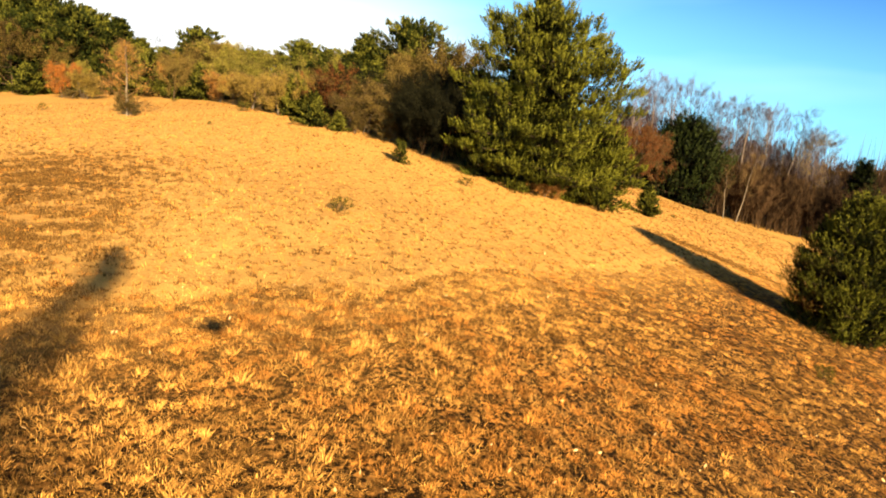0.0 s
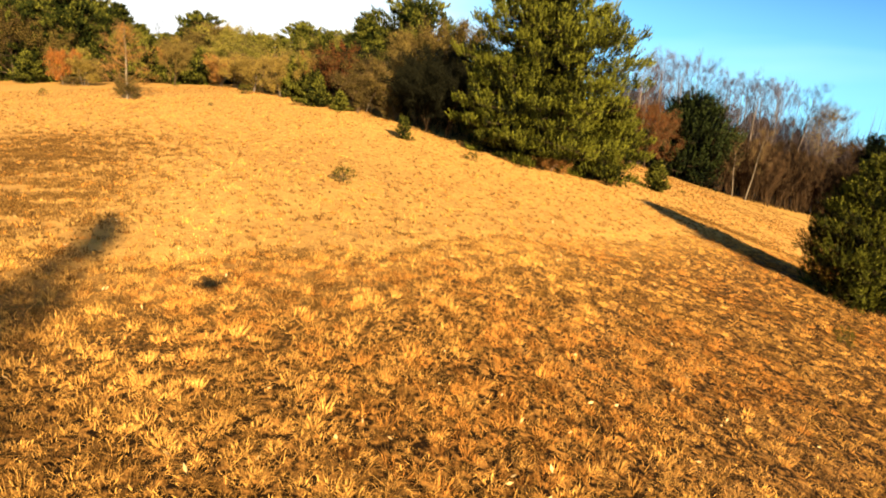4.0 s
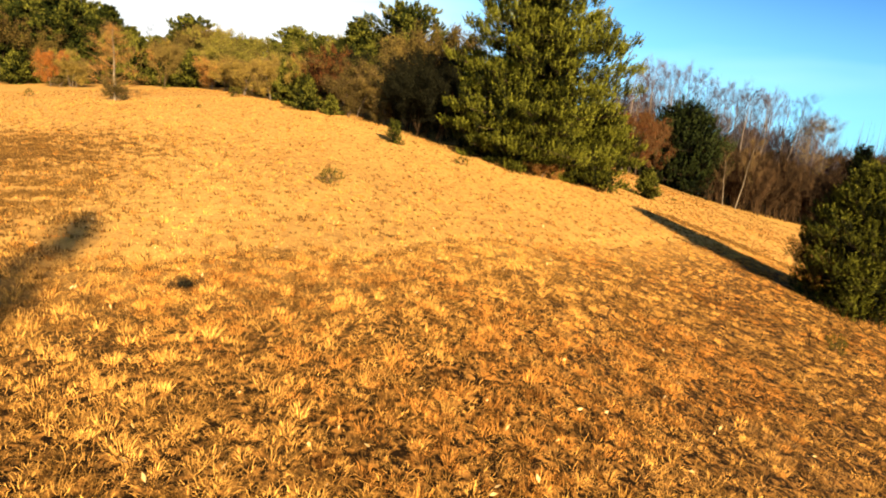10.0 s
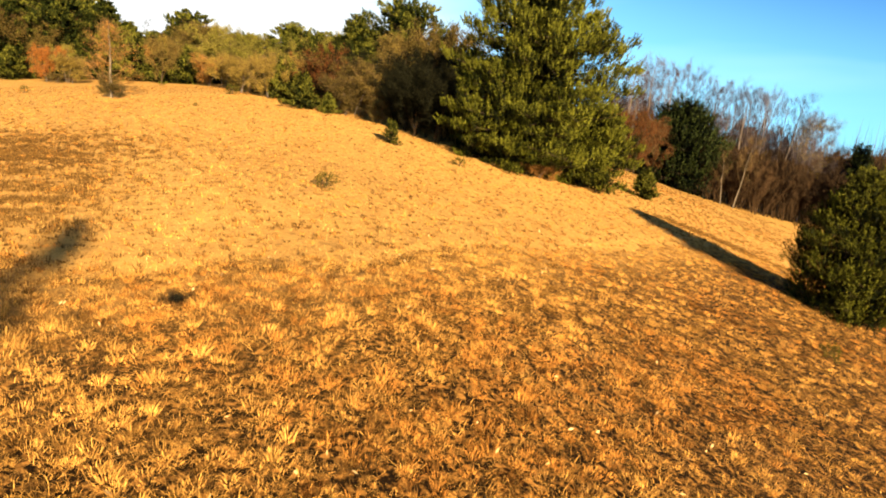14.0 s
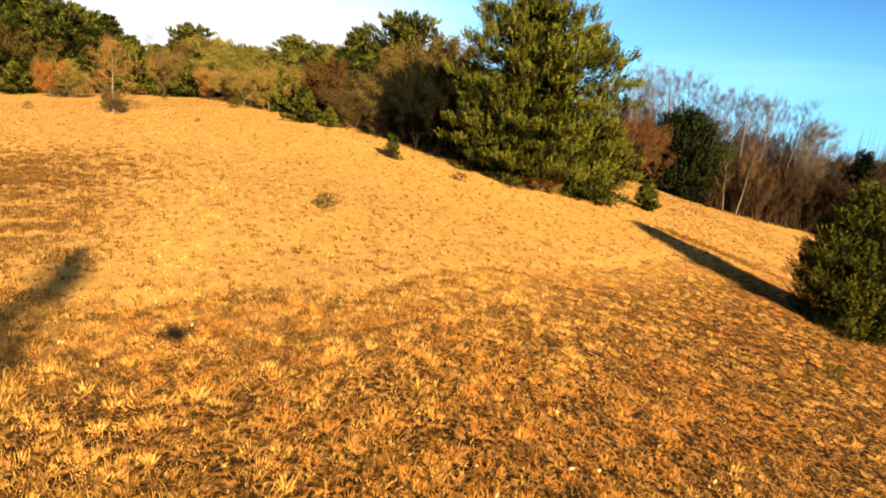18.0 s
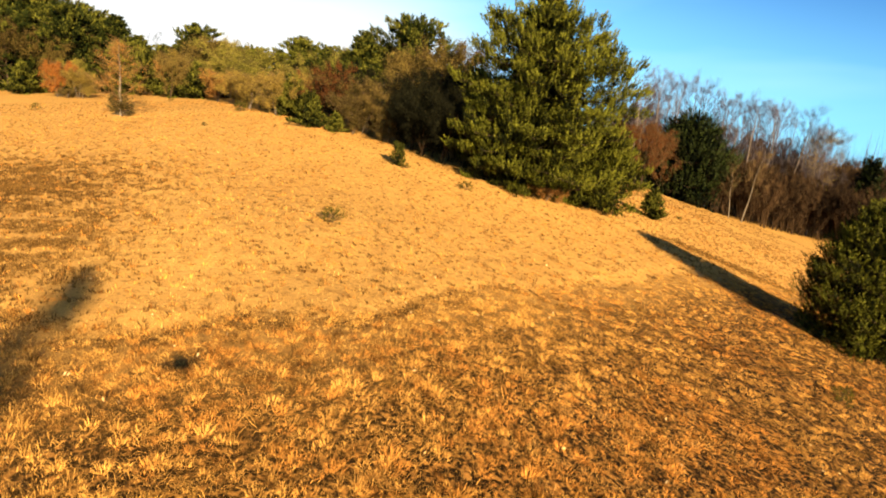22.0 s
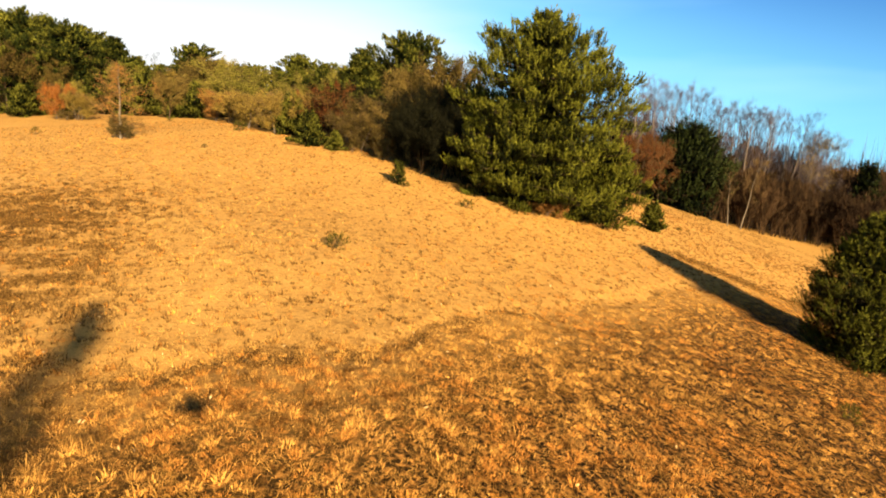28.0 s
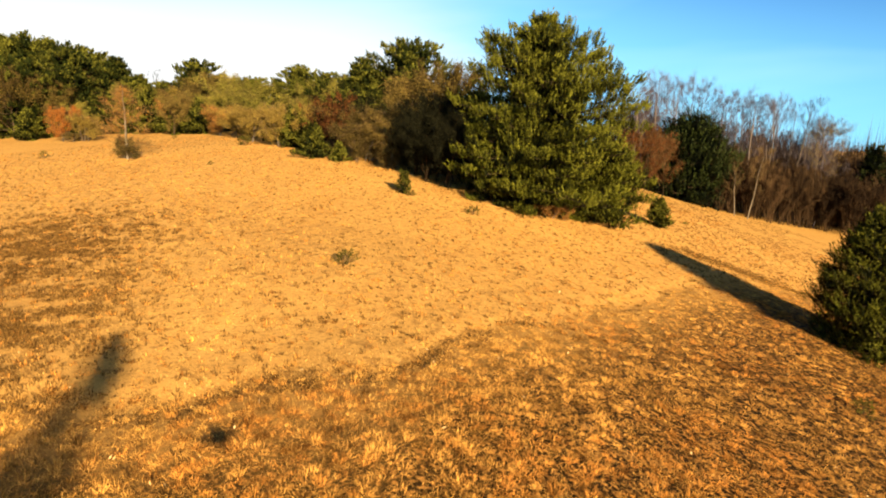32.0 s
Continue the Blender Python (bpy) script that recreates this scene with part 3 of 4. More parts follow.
far_pines = [
    pine("pine_tree", R, 12.0, 9.6, (0.65, 0.8, 0.95, 1.0, 0.95, 0.80, 0.56, 0.14), 90, 5, 8, 18, 0.55, 0.26, 0.085, M_PINE_FAR, lumps=0.4, bare=0.03, up=0.22, core=1100, whorls=13, rear=0.75, face=0.35),
    pine("pine_tree", R, 12.0, 8.6, (0.6, 0.7, 0.85, 1.0, 1.0, 0.90, 0.66, 0.2), 85, 5, 8, 18, 0.55, 0.26, 0.085, M_PINE_FAR, lumps=0.45, bare=0.03, up=0.2, core=1100, whorls=13, rear=0.75, face=0.35),
    pine("pine_tree", R, 12.0, 7.8, (0.85, 1.0, 0.95, 0.82, 0.7, 0.5, 0.3, 0.06), 90, 5, 8, 18, 0.55, 0.26, 0.085, M_PINE_FAR, lumps=0.3, bare=0.02, up=0.05, core=1000, whorls=11, rear=0.5, face=0.4),
]
PINE_SPOTS = (
    (-65.4, 88.0, 13.7, 0), (-61.2, 90.0, 13.6, 1), (-57.3, 91.9, 12.6, 0), (-54.5, 93.9, 11.6, 1), (-44.9, 83.8, 9.8, 2),
    (-45.8, 91.8, 7.9, 2), (-45.3, 97.8, 6.9, 0), (-37.7, 93.7, 9.6, 0), (-21.0, 87.4, 8.1, 0), (-16.8, 85.4, 7.2, 1),
    (-9.2, 67.3, 8.6, 2), (-4.2, 69.2, 10.9, 0), (-72.0, 86.0, 12.5, 1), (-50.0, 99.0, 7.6, 0), (-30.0, 96.0, 7.0, 1),
    (-25.5, 93.0, 6.6, 2), (-13.0, 82.0, 6.8, 0), (-8.0, 78.0, 8.0, 1), (0.5, 72.0, 7.0, 2), (-78.0, 95.0, 13.0, 2), (-33.5, 99.0, 7.0, 0), (-27.6, 81.5, 6.0, 2), (-36.0, 84.5, 7.4, 2), (-42.5, 82.0, 6.6, 1), (-19.0, 78.5, 6.4, 2), (-14.6, 74.0, 6.0, 1), (-60.0, 81.0, 8.6, 2), (-56.5, 84.5, 9.6, 1), (-49.5, 86.5, 7.2, 0), (-6.8, 60.5, 5.6, 2), (-10.5, 62.5, 5.2, 0),
    (-44.6, 82.8, 9.8, 2), (-51.1, 83.7, 10.8, 1), (-55.6, 80.6, 9.6, 0),
)
first = set()
for i, (x, y, h, kind) in enumerate(PINE_SPOTS):
    base = far_pines[kind]
    lab = ("olive-green pine with layered limbs in the wood", "tall round-topped pine in the wood", "slender grey-green pine at the wood's edge")[kind]
    if kind not in first:
        first.add(kind)
        stand(base, x, y, lab, "tree", PINES, turn=i * 77, size=h / 12.0)
    else:
        again(base, x, y, i * 77, h / 12.0)
little = pine("pine_tree", R, 3.4, 3.0, (0.85, 1.0, 0.85, 0.66, 0.45, 0.24, 0.04), 50, 5, 6, 15, 0.34, 0.17, 0.055, M_PINE_YOUNG, lumps=0.3, up=0.4, bare=0.0, core=220, whorls=9)
stand(little, -52.2, 75.9, "small dark green pine at the meadow's edge", "tree", PINES)
for x, y, h, turn in ((-14.5, 58.4, 3.5, 50), (-53.4, 82.5, 4.0, 25), (-51.0, 80.0, 3.0, 260), (-34.6, 80.6, 3.4, 15), (-33.0, 80.8, 3.6, 100), (-31.6, 80.2, 3.2, 190), (-11.2, 51.6, 2.6, 130), (-12.6, 56.0, 2.4, 220), (-8.8, 50.2, 1.5, 300), (16.8, 46.9, 2.1, 80), (-17.6, 62.5, 2.4, 10),
        (-30.5, 75.0, 3.9, 0), (-23.6, 72.2, 3.1, 53), (-28.0, 78.1, 3.6, 106), (-20.0, 71.3, 3.6, 159), (-39.1, 79.9, 5.2, 212), (-13.7, 65.6, 2.8, 265), (-33.3, 76.0, 3.8, 318)):
    again(little, x, y, turn, h / 3.4)
far_spruce = pine("spruce_tree", R, 15.1, 8.6, (0.9, 1.0, 0.86, 0.7, 0.54, 0.36, 0.2, 0.04), 90, 5, 5, 11, 0.6, 0.3, 0.11, M_PINE_DARK, lumps=0.15, up=-0.1, rear=0.3, core=500)
stand(far_spruce, 75.9, 106.2, "dark pointed spruce at the edge of the bare wood", "tree", PINES)

# broadleaf trees and shrubs with dry leaves
oak = broadleaf("oak_tree", R, 8.0, 7.0, 22, 6, 7, M_BARK, M_TWIG_DARK, M_BROWN, 17000, 0.085, 0.014, 0.05, 0.24)
stand(oak, -56.2, 78.9, "oak with withered brown leaves before the pines", "tree", turn=20, size=1.0)
again(oak, -52.5, 80.9, 110, 0.8)
again(oak, -51.8, 85.9, 200, 0.91)
again(oak, -61.5, 82.0, 300, 1.0)
again(oak, 0.2, 61.0, 60, 1.0)
again(oak, -33.1, 73.9, 130, 0.56)
again(oak, -30.7, 79.2, 40, 0.81)
again(oak, -3.2, 60.0, 210, 0.85)

for i in range(12):
    t = (i + R.uniform(0, 1)) / 12
    again(oak, -76 + 44 * t, 86 + R.uniform(0, 12), i * 71, R.uniform(0.55, 0.8), R.uniform(0.7, 1.0))
for i in range(26):
    t = (i + R.uniform(0, 1)) / 26
    again(little, -74 + 66 * t, 88 - 10 * max(0, t - 0.5) + R.uniform(0, 10), i * 71, R.uniform(0.9, 1.6), R.uniform(0.9, 1.3))


def recoloured(thing, mat, label):
    """A copy of a thing whose foliage has another colour."""
    ob = copy_thing(thing, thing.matrix_basis.copy())
    for child in ob.children:
        if child.name.startswith("foliage"):
            child.data = child.data.copy()
            child.data.materials[0] = mat
    ob["label"] = label
    return ob


olive = broadleaf("broadleaf_tree", R, 6.2, 6.2, 24, 6, 7, M_BARK_GREY, M_TWIG, M_OLIVE, 18000, 0.085, 0.012, 0.03, 0.24, stems=2)
stand(olive, -27.6, 77.5, "broadleaf tree with dry olive-tan leaves", "tree", BRUSH)
for x, y, h, turn in ((-22.3, 72.5, 5.4, 80), (-12.3, 71.3, 5.6, 170), (-17.5, 75.0, 5.0, 200)):
    again(olive, x, y, turn, h / 6.2)
shrub = broadleaf("shrub", R, 3.6, 3.8, 24, 5, 6, M_BARK_GREY, M_TWIG, M_TAN, 15000, 0.055, 0.010, 0.0, 0.16, stems=4)
stand(shrub, -41.9, 70.7, "low shrub with dry tan leaves", "shrub", BRUSH, size=0.82)
for x, y, h, turn in ((-34.3, 81.6, 5.5, 40), (-19.9, 62.4, 3.5, 100), (-15.9, 58.4, 3.8, 160), (-29.5, 78.0, 3.6, 330), (-23.0, 67.0, 3.2, 20), (-13.5, 62.0, 4.0, 75)):
    again(shrub, x, y, turn, h / 3.6)
# shrubs in near-black colour, standing in for the shaded hole by the pine
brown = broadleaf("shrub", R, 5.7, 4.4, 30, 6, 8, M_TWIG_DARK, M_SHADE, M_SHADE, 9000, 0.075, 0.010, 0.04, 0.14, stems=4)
stand(brown, -1.0, 48.2, "tall shrub beside the pine, coloured near black for shade", "shrub", BRUSH)
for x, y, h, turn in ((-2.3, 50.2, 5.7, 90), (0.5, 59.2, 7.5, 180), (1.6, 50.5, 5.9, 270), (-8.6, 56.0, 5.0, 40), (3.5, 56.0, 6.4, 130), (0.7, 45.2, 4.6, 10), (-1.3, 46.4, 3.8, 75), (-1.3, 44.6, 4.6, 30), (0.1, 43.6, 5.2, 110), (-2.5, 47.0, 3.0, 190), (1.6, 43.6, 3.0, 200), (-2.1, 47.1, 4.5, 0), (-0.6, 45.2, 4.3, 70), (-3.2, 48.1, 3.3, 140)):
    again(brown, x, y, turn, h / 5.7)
dusky = recoloured(shrub, M_BROWN, "twiggy shrub with withered grey-brown leaves")
dusky.matrix_basis = Matrix.LocRotScale((-4.9, 50.2, ground_z(-4.9, 50.2)), Euler((0, 0, 2)), (1.1, 1.1, 1.05))
for x, y, h, turn in ((-7.4, 50.8, 3.0, 280), (-4.1, 48.4, 2.2, 190), (-6.5, 51.8, 4.4, 60)):
    again(dusky, x, y, turn, h / 3.6)
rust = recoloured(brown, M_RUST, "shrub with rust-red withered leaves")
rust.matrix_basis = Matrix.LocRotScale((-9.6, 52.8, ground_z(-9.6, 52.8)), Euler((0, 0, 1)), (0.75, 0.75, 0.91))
russet = broadleaf("oak_tree", R, 11.5, 6.5, 30, 6, 8, M_BARK, M_TWIG, M_RUST, 12000, 0.085, 0.009, 0.08, 0.22)
stand(russet, 30.0, 89.5, "tall oak with withered rust-brown leaves", "tree", size=0.8)
again(russet, 33.8, 92.0, 150, 0.78)
again(russet, 26.8, 89.0, 250, 0.7)
amber = recoloured(shrub, M_ORANGE, "shrub with dry orange leaves")
amber.matrix_basis = Matrix.LocRotScale((-35.5, 79.6, ground_z(-35.5, 79.6)), Euler((0, 0, 2)), (1.1, 1.1, 1.1))
again(amber, -26.3, 70.5, 120, 0.92)
again(amber, 7.0, 38.9, 60, 0.36, 0.7)
again(amber, 6.0, 38.9, 160, 0.32, 0.7)
again(amber, 7.9, 39.3, 250, 0.32, 0.8)
red = recoloured(shrub, M_RED, "small tree with glowing red-orange leaves")
red.matrix_basis = Matrix.LocRotScale((-45.2, 71.8, ground_z(-45.2, 71.8)), Euler((0, 0, 3)), (0.82, 0.82, 1.1))
for x, y, h, turn in ((-49.0, 81.8, 4.0, 15), (-38.2, 88.0, 4.6, 230), (-30.4, 86.0, 5.0, 55)):
    again(olive, x, y, turn, h / 6.2)
low = recoloured(shrub, M_BROWN, "low dark bush at the foot of the larch")
low.matrix_basis = Matrix.LocRotScale((-27.5, 52.1, ground_z(-27.5, 52.1)), Euler((0, 0, 4)), (0.46, 0.46, 0.5))
again(low, -43.6, 70.9, 80, 0.5, 0.6)
again(low, -26.7, 51.4, 10, 0.36, 0.9)

larch = broadleaf("larch_tree", np.random.default_rng(12), 6.5, 5.8, 34, 4, 3, M_BARK_PALE, M_LARCH, M_ORANGE, 2100, 0.05, 0.018, 0.14, 0.12, twig_w=0.012, sway_one=0.01, steep=0.35, cone=0.85)
stand(larch, -27.1, 51.6, "slender larch with thin orange needles on the meadow", "tree")

# the bare wood on the falling slope
bares = [
    broadleaf("bare_tree", R, 20.0, 6.4, 19, 4, 6, M_BARK_GREY, M_TWIG_GREY, trunk_r=0.011, bare=0.38, twig_w=0.017, upright=0.7, steep=1.3),
    broadleaf("bare_tree", R, 20.0, 5.4, 17, 4, 6, M_BARK_GREY, M_TWIG_GREY, trunk_r=0.011, bare=0.45, twig_w=0.017, upright=0.7, steep=1.6),
    broadleaf("bare_tree", R, 20.0, 6.4, 19, 4, 6, M_BARK_GREY, M_TWIG_GREY, trunk_r=0.011, bare=0.32, stems=2, twig_w=0.017, upright=0.7, steep=1.3),
]
BARE_SPOTS = (
    (28.9, 92.8, 15.4), (33.6, 97.7, 16.0), (37.2, 100.7, 18.4), (42.0, 104.6, 21.4), (46.1, 104.6, 18.4), (49.7, 104.5, 20.8),
    (53.9, 106.5, 20.0), (58.4, 108.4, 21.4), (63.0, 110.4, 21.4), (66.8, 110.3, 19.0), (71.8, 112.2, 15.5), (76.4, 112.2, 11.0), (81.6, 114.1, 10.0),
    (-46.9, 97.8, 9.1), (24.0, 95.0, 14.0), (20.0, 92.0, 13.0),
    (31.0, 96.0, 16.5), (35.4, 99.0, 17.5), (38.9, 103.0, 19.5), (40.6, 105.0, 20.5), (44.2, 106.0, 20.0), (47.8, 106.0, 19.5), (51.8, 107.0, 20.5), (56.0, 109.0, 20.5), (61.0, 111.0, 21.0), (69.5, 112.0, 17.0),
    (43.2, 103.2, 20.4), (45.2, 107.2, 21.0), (48.6, 103.0, 19.8), (50.8, 108.2, 21.2), (52.6, 104.8, 20.6), (55.0, 106.6, 21.0), (57.2, 105.2, 20.4), (59.6, 109.6, 21.8), (62.2, 107.2, 21.4), (64.8, 109.0, 21.6), (66.0, 106.4, 19.6), (68.0, 108.8, 19.4), (71.0, 109.6, 17.4), (34.6, 101.4, 19.6), (36.2, 103.6, 20.4), (32.4, 99.6, 17.8),
)
for i, (x, y, h) in enumerate(BARE_SPOTS):
    base = bares[i % 3]
    if i < 3:
        stand(base, x, y, "tall bare grey tree of the autumn wood", "tree", BARES, turn=i * 50, size=h / 20)
    else:
        again(base, x, y, i * 83, h / 20)
for i in range(40):
    t = (i + R.uniform(0, 1)) / 40
    x, y = 28 + 84 * t, 96 + 18 * t + R.uniform(2, 18)
    again(bares[i % 3], x, y, i * 61, R.uniform(0.55, 0.9) * (1.0 if t < 0.5 else 0.6))
saplings = broadleaf("bare_tree", R, 8.5, 3.6, 42, 5, 6, M_TWIG_DARK, M_TWIG_DARK, trunk_r=0.007, bare=0.04, stems=6, twig_w=0.032, upright=0.9, steep=2.2)
stand(saplings, 49.5, 96.0, "thicket of thin bare brown saplings", "tree", BARES)
for i in range(66):
    t = (i + R.uniform(0, 1)) / 66
    again(saplings, 43 + 46 * t, 92 + 8 * t + R.uniform(-2, 5) - 10 * max(0, t - 0.3), i * 47, R.uniform(0.8, 1.2))
for i in range(44):
    t = (i + R.uniform(0, 1)) / 44
    again(saplings, 32 + 92 * t, 108 + 8 * t + R.uniform(0, 10), i * 53, R.uniform(1.3, 1.9) * (1.0 if t < 0.42 else 0.95))
for i in range(40):
    t = (i + R.uniform(0, 1)) / 40
    again(saplings, 46 + 56 * t, 101 + 6 * t + R.uniform(0, 5), i * 59, R.uniform(0.9, 1.3))
for i in range(36):
    t = (i + R.uniform(0, 1)) / 36
    again(saplings, 50 + 90 * t, 124 + R.uniform(0, 14), i * 67, R.uniform(1.35, 1.6))
for i in range(16):
    again(bares[i % 3], R.uniform(84, 135), R.uniform(118, 145), i * 41, R.uniform(0.5, 0.65))
birch = broadleaf("birch_tree", R, 10.7, 4.0, 16, 4, 6, M_BARK_PALE, M_TWIG, trunk_r=0.009, bare=0.3, twig_w=0.02, upright=0.6, steep=1.5)
stand(birch, 46.0, 89.6, "pale leaning birch on the meadow's edge", "tree", BARES, tilt=8)
again(birch, 44.3, 90.3, 120, 0.8, tilt=5)
yellow = broadleaf("bare_tree", R, 17.3, 6.0, 24, 6, 8, M_TWIG_GREY, M_TWIG_GREY, M_TAN, 7000, 0.05, 0.007, 0.4, 0.4, leaf_from=0.5, upright=0.5, steep=1.4)
stand(yellow, 61.7, 98.4, "tall tree with a few remaining pale yellow-brown leaves", "tree", BARES)

# the wood goes on behind, too far off to tell its trees apart
spots = np.stack([R.uniform(45, 460, 9000), R.uniform(135, 420, 9000)], 1)
spots = np.c_[spots, rises(spots[:, 0], spots[:, 1])]
far_wood = fast_mesh("distant_wood", *needles(R, spots, np.tile((0.0, 0.0, 1.0), (9000, 1)), 4, 15.0, 0.35, 0.14), M_TWIG_DARK)
tagged(new("distant_wood", far_wood), "bare brown wood going on over the falling hillside", "wood", kind="stuff")

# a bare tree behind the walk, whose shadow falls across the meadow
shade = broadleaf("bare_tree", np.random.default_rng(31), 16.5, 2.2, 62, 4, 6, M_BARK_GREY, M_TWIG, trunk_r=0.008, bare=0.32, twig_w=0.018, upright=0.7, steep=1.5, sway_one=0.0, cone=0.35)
stand(shade, 3.0, -24.4, "tall leaning bare tree casting its shadow on the meadow", "tree", BARES, tilt=20)
again(shade, 3.6, -29.2, 120, 1.0, tilt=17)
again(shade, 1.6, -27.6, 230, 0.97, tilt=18)


# ---- seedlings on the meadow ----
def seedling(rng, height, width):
    return pine("pine_seedling", rng, height, width, (0.9, 1.0, 0.8, 0.5, 0.15), 18, 3, 4, 18, 0.17, 0.07, 0.011, M_SEEDLING, lumps=0.3, up=0.9, bare=0.0)


seed = seedling(R, 0.5, 0.85)
stand(seed, -3.6, 22.2, "small bushy pine seedling in the dry grass", "seedling", "pine seedlings on the meadow", size=0.72)
for x, y, s, tall in ((1.7, 35.9, 1.0, 0.9), (13.1, 18.1, 0.72, 1.3), (-36.9, 55.6, 0.8, 1.5), (-19.8, 59.6, 1.6, 1.0), (-31.1, 69.5, 0.7, 1.2), (-18.1, 46.7, 0.5, 1.2), (21.7, 53.5, 0.7, 0.8), (22.1, 63.3, 1.2, 1.0), (-2.2, 38.7, 0.8, 0.8)):
    again(seed, x, y, x * 37, 0.75 * s, tall)
sapling = pine("pine_seedling", R, 1.45, 0.85, (0.9, 1.0, 0.75, 0.45, 0.2, 0.05), 34, 3, 5, 22, 0.24, 0.09, 0.022, M_PINE_YOUNG, lumps=0.3, up=0.6, bare=0.0, core=40)
stand(sapling, -2.7, 39.3, "small upright green pine sapling before the shrubs", "seedling", "pine seedlings on the meadow", size=0.82)


# ---- grass ----
def blades(rng, x, y, height, width, per, radius, splay, drift):
    """Tufts of bent blades at x, y: per blades in each, every one two triangles and a tip."""
    n = len(x)
    h = np.repeat(height, per) * rng.uniform(0.55, 1.15, n * per)
    ang, rad = rng.uniform(0, 6.283, n * per), np.repeat(radius, per) * np.sqrt(rng.uniform(0, 1, n * per))
    bx, by = np.repeat(x, per) + np.cos(ang) * rad, np.repeat(y, per) + np.sin(ang) * rad
    bz = rises(bx, by) - 0.03
    lean = splay * rng.uniform(0.2, 1.3, n * per)
    dx = np.cos(ang) * lean + drift[0] + rng.normal(0, 0.12, n * per)
    dy = np.sin(ang) * lean + drift[1] + rng.normal(0, 0.12, n * per)
    face = rng.uniform(0, 3.1416, n * per)
    w = width * rng.uniform(0.6, 1.4, n * per)
    sx, sy = np.cos(face) * w / 2, np.sin(face) * w / 2
    foot = np.stack([bx, by, bz], -1)
    knee = foot + np.stack([dx * h * 0.35, dy * h * 0.35, h * 0.6], -1)
    tip = foot + np.stack([dx * h, dy * h, h * np.maximum(0.08, 1.02 - 0.36 * lean)], -1)
    side = np.stack([sx, sy, 0 * sx], -1)
    verts = np.stack([foot - side, foot + side, knee + side * 0.8, knee - side * 0.8, tip], 1).reshape(-1, 3)
    o = np.arange(n * per)[:, None] * 5
    faces = np.concatenate([o + [[0, 1, 2]], o + [[0, 2, 3]], o + [[3, 2, 4]]], 0)
    tone = np.repeat(rng.uniform(0, 1, n), per)
    return verts, faces, np.repeat(tone, 5)


def scatter(rng, n, near, far, half_angle=0.76, power=1.0):
    """Places in the fan before the walk, between two distances."""
    d = (near ** (2 - power) + (far ** (2 - power) - near ** (2 - power)) * rng.uniform(0, 1, n)) ** (1 / (2 - power))
    a = rng.uniform(-half_angle, half_angle, n)
    return d * np.sin(a), d * np.cos(a) + 0.3


def patchy(x, y, scale, seed):
    return np.array([noise.noise((a * scale, b * scale, seed)) for a, b in zip(x, y)])


def grow(name, label, x, y, keep, height, width, per, radius, splay, mat, drift=(-0.12, 0.10)):
    x, y = x[keep], y[keep]
    if np.ndim(height):
        height = height[keep]
    height = np.broadcast_to(height, x.shape) * R.uniform(0.7, 1.25, len(x))
    verts, faces, tone = blades(R, x, y, height, width, per, np.broadcast_to(radius, x.shape) * R.uniform(0.6, 1.3, len(x)), splay, drift)
    me = fast_mesh(name, verts, faces, mat)
    me.attributes.new("clump", "FLOAT", "POINT").data.foreach_set("value", tone.astype(np.float32))
    return tagged(new(name, me), label, "grass", kind="stuff")


# tall rough bunches on the near side of the brow
x, y = np.meshgrid(np.arange(-30, 32, 0.245), np.arange(3.2, 38, 0.245))
x, y = x.ravel(), y.ravel()
inside = np.abs(x) < 0.98 * y + 1.0
x, y = x[inside] + R.uniform(-0.13, 0.13, inside.sum()), y[inside] + R.uniform(-0.13, 0.13, inside.sum())
knot = patchy(x, y, 2.1, 9.0) + 0.5 * patchy(x, y, 5.1, 12.0)
rough = (y < brow(x) + R.normal(0, 0.8, len(x))) & (knot > -0.50)
kind = patchy(x, y, 0.22, 3.0) + R.normal(0, 0.14, len(x))
tall = (0.10 + 0.14 * np.clip(knot + 0.25, 0, 0.7)) * (1 - 0.028 * np.clip(x, 0, 12))
dull = R.uniform(0, 1, len(x)) < np.clip((x - 1) / 6, 0, 0.75) * np.clip((14 - y) / 6, 0.15, 1)
grow("straw_grass", "tall bunches of pale dry straw grass", x, y, rough & ~dull & (kind < 0.10), tall, 0.0070, 56, 0.095, 1.1, M_STRAW, (0.10, -0.03))
grow("sedge_grass", "tall bunches of orange-brown sedge", x, y, rough & ~dull & (kind >= 0.10), tall * 1.05, 0.0070, 56, 0.095, 1.05, M_SEDGE, (0.07, -0.03))
grow("withered_grass", "low withered grey-brown grass bunches on the slope", x, y, rough & dull, tall, 0.0072, 50, 0.10, 1.3, M_DULL, (0.07, -0.03))
x, y = scatter(R, 14000, 4.0, 38, power=0.8)
grow("matted_grass", "matted low straw between the bunches", x, y, (y < brow(x) + 0.5) & (R.uniform(0, 1, len(x)) < np.clip(0.95 - 0.09 * x, 0.20, 0.95)), 0.16, 0.0068, 12, 0.20, 2.4, M_STRAW, (0, 0))
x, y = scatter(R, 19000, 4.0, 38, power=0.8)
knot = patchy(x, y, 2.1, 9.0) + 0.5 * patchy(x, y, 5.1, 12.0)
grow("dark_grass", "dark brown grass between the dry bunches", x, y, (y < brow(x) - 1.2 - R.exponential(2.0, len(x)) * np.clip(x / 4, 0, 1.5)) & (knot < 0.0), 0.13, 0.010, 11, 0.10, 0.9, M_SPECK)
x, y = R.uniform(-16, 16, 6500), R.uniform(-14, 4.5, 6500)
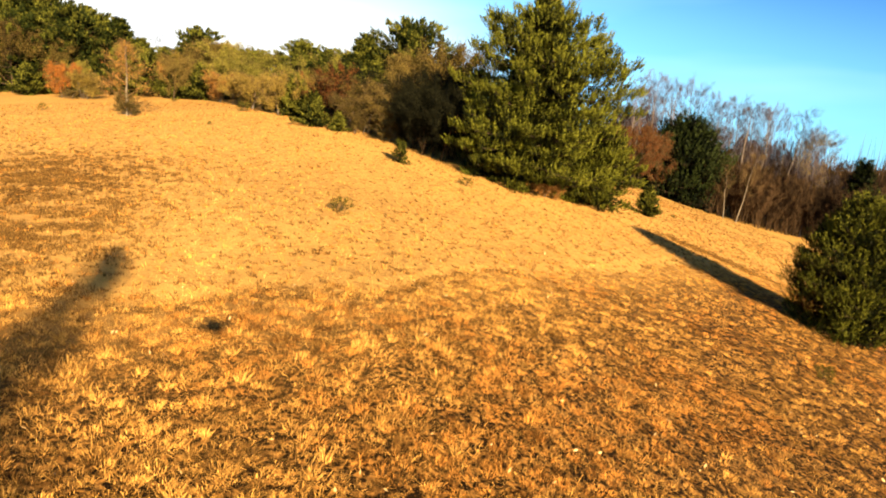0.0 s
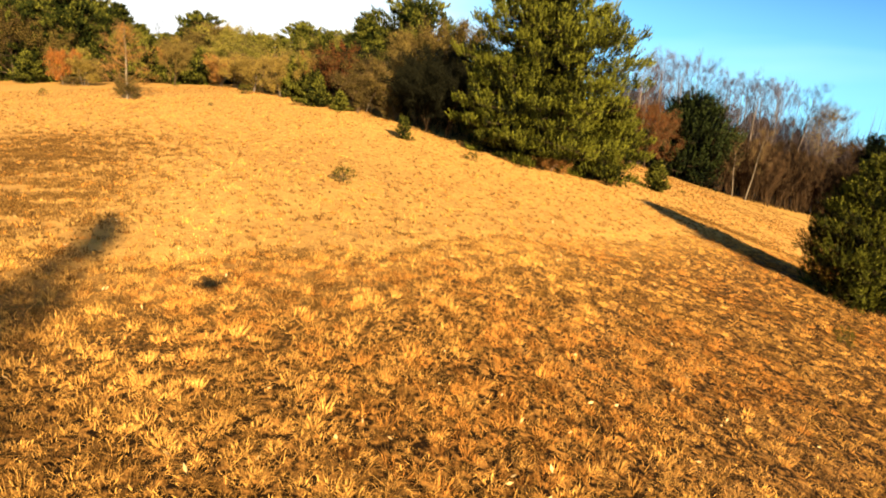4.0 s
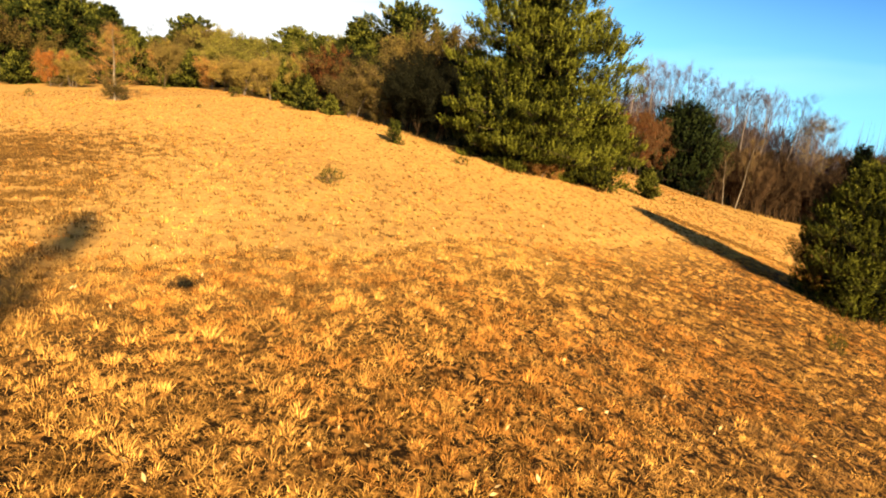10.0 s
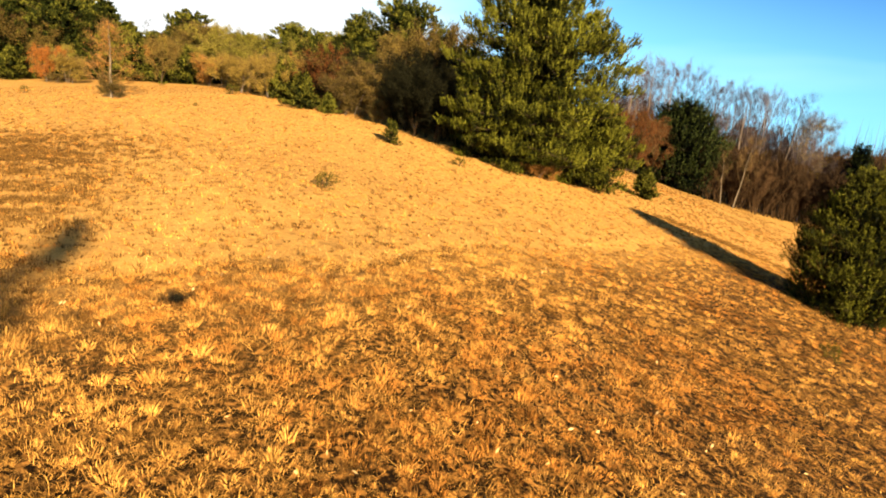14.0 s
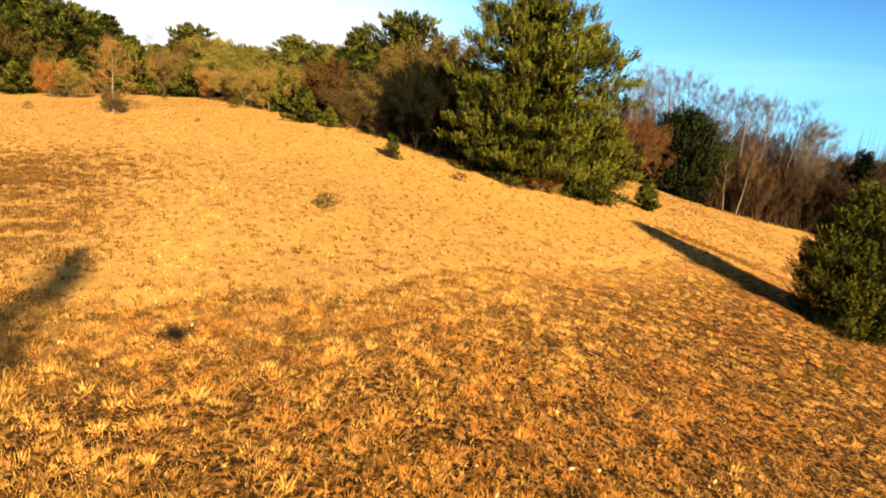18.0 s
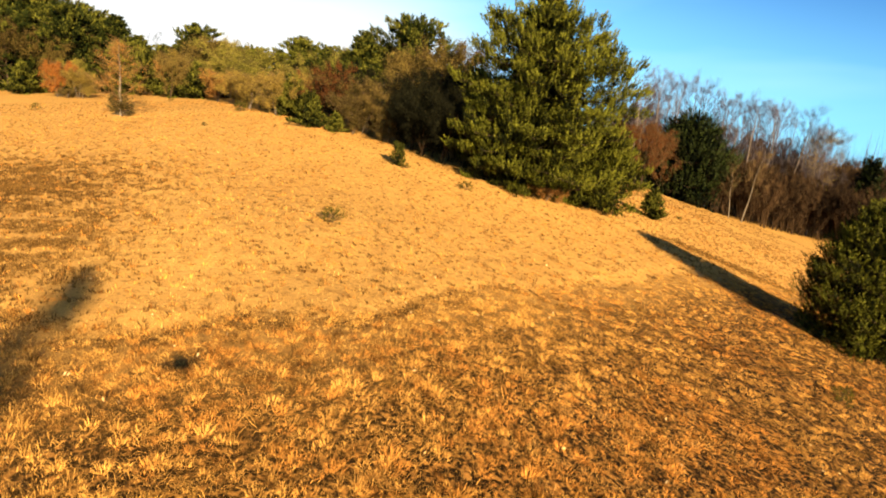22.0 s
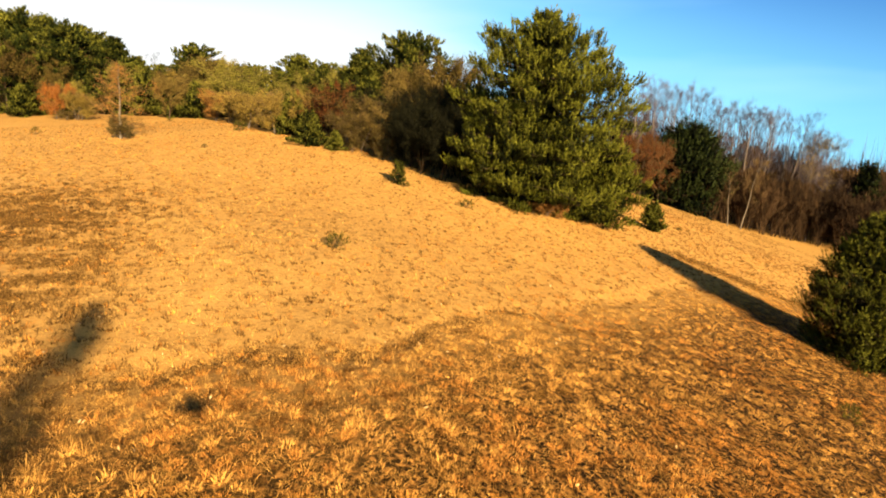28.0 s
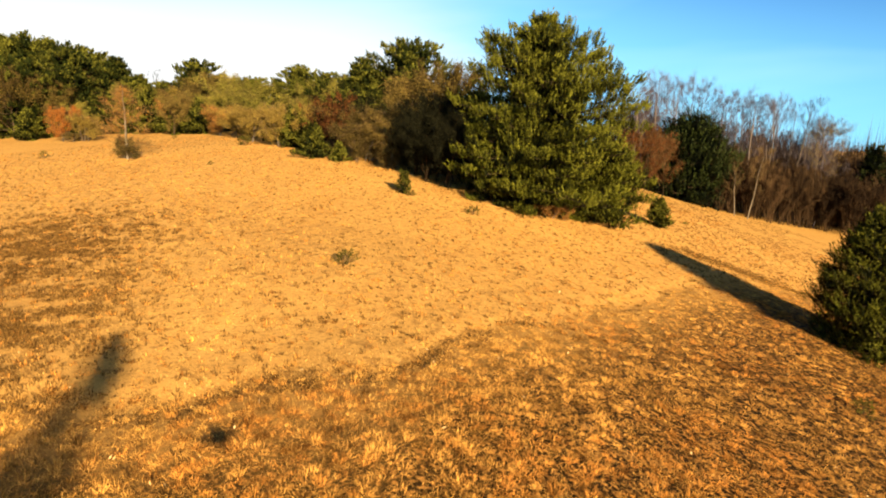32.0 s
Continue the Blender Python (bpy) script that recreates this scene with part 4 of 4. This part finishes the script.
grow("near_grass", "dry straw bunches under the flight", x, y, patchy(x, y, 2.1, 9.0) > -0.3, 0.17, 0.016, 12, 0.14, 1.8, M_STRAW)
# dark tufts along the brow, putting the furrow's line of shade into colour
x = R.uniform(-14, 17, 4800)
y = brow(x) + 0.15 + R.normal(0, 0.45, len(x))
grow("edge_grass", "darker grass along the edge of the rough, for the furrow's shade", x, y, patchy(x, y, 0.8, 50.0) > -0.1 + 0.12 * np.clip(x - 1, 0, 4), 0.085, 0.013, 10, 0.12, 0.9, M_SPECK)
# short grass beyond the brow
x, y = scatter(R, 42000, 8, 62, power=0.6)
grow("short_grass", "short golden grass of the open meadow", x, y, y > brow(x) - 0.2 - R.exponential(1.6, len(x)) * np.clip(1 + x / 4, 0.3, 2), 0.10, 0.019, 5, 0.13, 1.1, M_SHORT)
x, y = scatter(R, 9000, 9, 75, power=0.45)
grow("meadow_tufts", "small darker tufts scattered over the short grass", x, y, (y > brow(x)) & (patchy(x, y, 0.15, 20.0) > -0.25), 0.16, 0.014, 10, 0.07, 0.7, M_SEDGE)
x, y = scatter(R, 17000, 9, 75, power=0.5)
grow("brown_tufts", "tiny dark brown tufts dotting the short grass", x, y, (y > brow(x)), 0.12, 0.028, 8, 0.07, 0.7, M_DARKGRASS)

# darker tufts laid in a band as the slope's second, fainter shadow streak
t = R.uniform(0, 1, 1500)
x = 15.5 + 9.5 * t + R.normal(0, 0.5, len(t))
y = 39.0 - 4.5 * t + R.normal(0, 0.9, len(t))
grow("hollow_grass", "band of darker grass in place of a faint shadow streak", x, y, y > 0, 0.12, 0.022, 9, 0.10, 0.8, M_DARKGRASS)

x, y = R.uniform(13, 50, 9000), R.uniform(32, 90, 9000)
grow("slope_grass", "withered brown grass on the falling slope", x, y, (y > brow(x) + 1) & (patchy(x, y * 0.5, 0.25, 70.0) > -0.28), 0.13, 0.042, 5, 0.14, 0.9, M_DARKGRASS)

# withered weeds, with dark tufts in place of the mottled shadow over them
x, y = R.normal(-16.4, 2.8, 4600), R.normal(23.0, 4.2, 4600)
grow("weed_patch", "patch of withered weeds in the meadow, darkened for mottled shadow", x, y, (y > brow(x)) & (patchy(x, y, 0.9, 40.0) > -0.05), 0.17, 0.016, 11, 0.09, 0.8, M_DARKGRASS)
grow("dark_weeds", "darkest stalks in the weed patch, standing in for shade", x[:2000], y[:2000], (y > brow(x))[:2000], 0.15, 0.016, 11, 0.09, 0.8, M_SPECK)

x, y = R.normal(-10.6, 1.3, 2200), R.normal(15.5, 3.2, 2200)
grow("scruffy_grass", "scruffy brown grass along the meadow's side", x, y, (y > brow(x) - 0.5) & (patchy(x, y, 0.9, 60.0) > -0.2), 0.14, 0.014, 11, 0.09, 0.9, M_DARKGRASS)

# fallen leaves caught in the rough grass
x, y = scatter(R, 300, 4.5, 32, power=0.8)
keep = y < brow(x) + 3
x, y = x[keep], y[keep]
spots = np.stack([x, y, rises(x, y) + R.uniform(0.08, 0.24, len(x))], -1)
tagged(new("fallen_leaves", fast_mesh("fallen_leaves", *leaves(R, spots, 0.045, 0.02), M_LEAFLITTER)), "pale fallen leaves caught in the dry grass", "leaves", kind="stuff")


# ---- the quadcopter, hovering behind the eye with the sun at its back ----
def quadcopter():
    root = new("quadcopter")
    def box(name, size, at, turn=0.0, parent=None):
        bm = bmesh.new()
        bmesh.ops.create_cube(bm, size=1.0, matrix=Matrix.LocRotScale(at, Euler((0, 0, turn)), size))
        bmesh.ops.bevel(bm, geom=bm.edges[:], offset=min(size) * 0.3, segments=2, affect="EDGES")
        me = bpy.data.meshes.new(name)
        bm.to_mesh(me)
        bm.free()
        me.materials.append(M_PLASTIC)
        return part(name, me, parent or root)
    box("body", (0.24, 0.28, 0.13), (0, 0, 0))
    box("battery", (0.10, 0.16, 0.05), (0, 0, 0.06))
    box("camera_pod", (0.09, 0.09, 0.09), (0, 0.10, -0.09))
    for k in range(4):
        a = math.pi / 4 + k * math.pi / 2
        c, sn = math.cos(a), math.sin(a)
        arm = box("arm", (0.26, 0.075, 0.045), (0.17 * c, 0.17 * sn, 0.01), a)
        box("motor", (0.075, 0.075, 0.08), (0.28 * c, 0.28 * sn, 0.035), 0.0, arm)
        box("propeller", (0.26, 0.05, 0.01), (0.28 * c, 0.28 * sn, 0.066), a + 0.9, arm)
    for sx in (-1, 1):
        box("skid", (0.015, 0.22, 0.015), (0.09 * sx, 0, -0.15))
        box("strut", (0.012, 0.012, 0.10), (0.09 * sx, 0, -0.10))
    return root


drone = quadcopter()
drone.matrix_world = Matrix.Translation((0.57, -0.39, 3.45)) @ Matrix.Scale(1.02, 4)
tagged(drone, "small black quadcopter hovering in the air, its shadow on the grass", "drone")
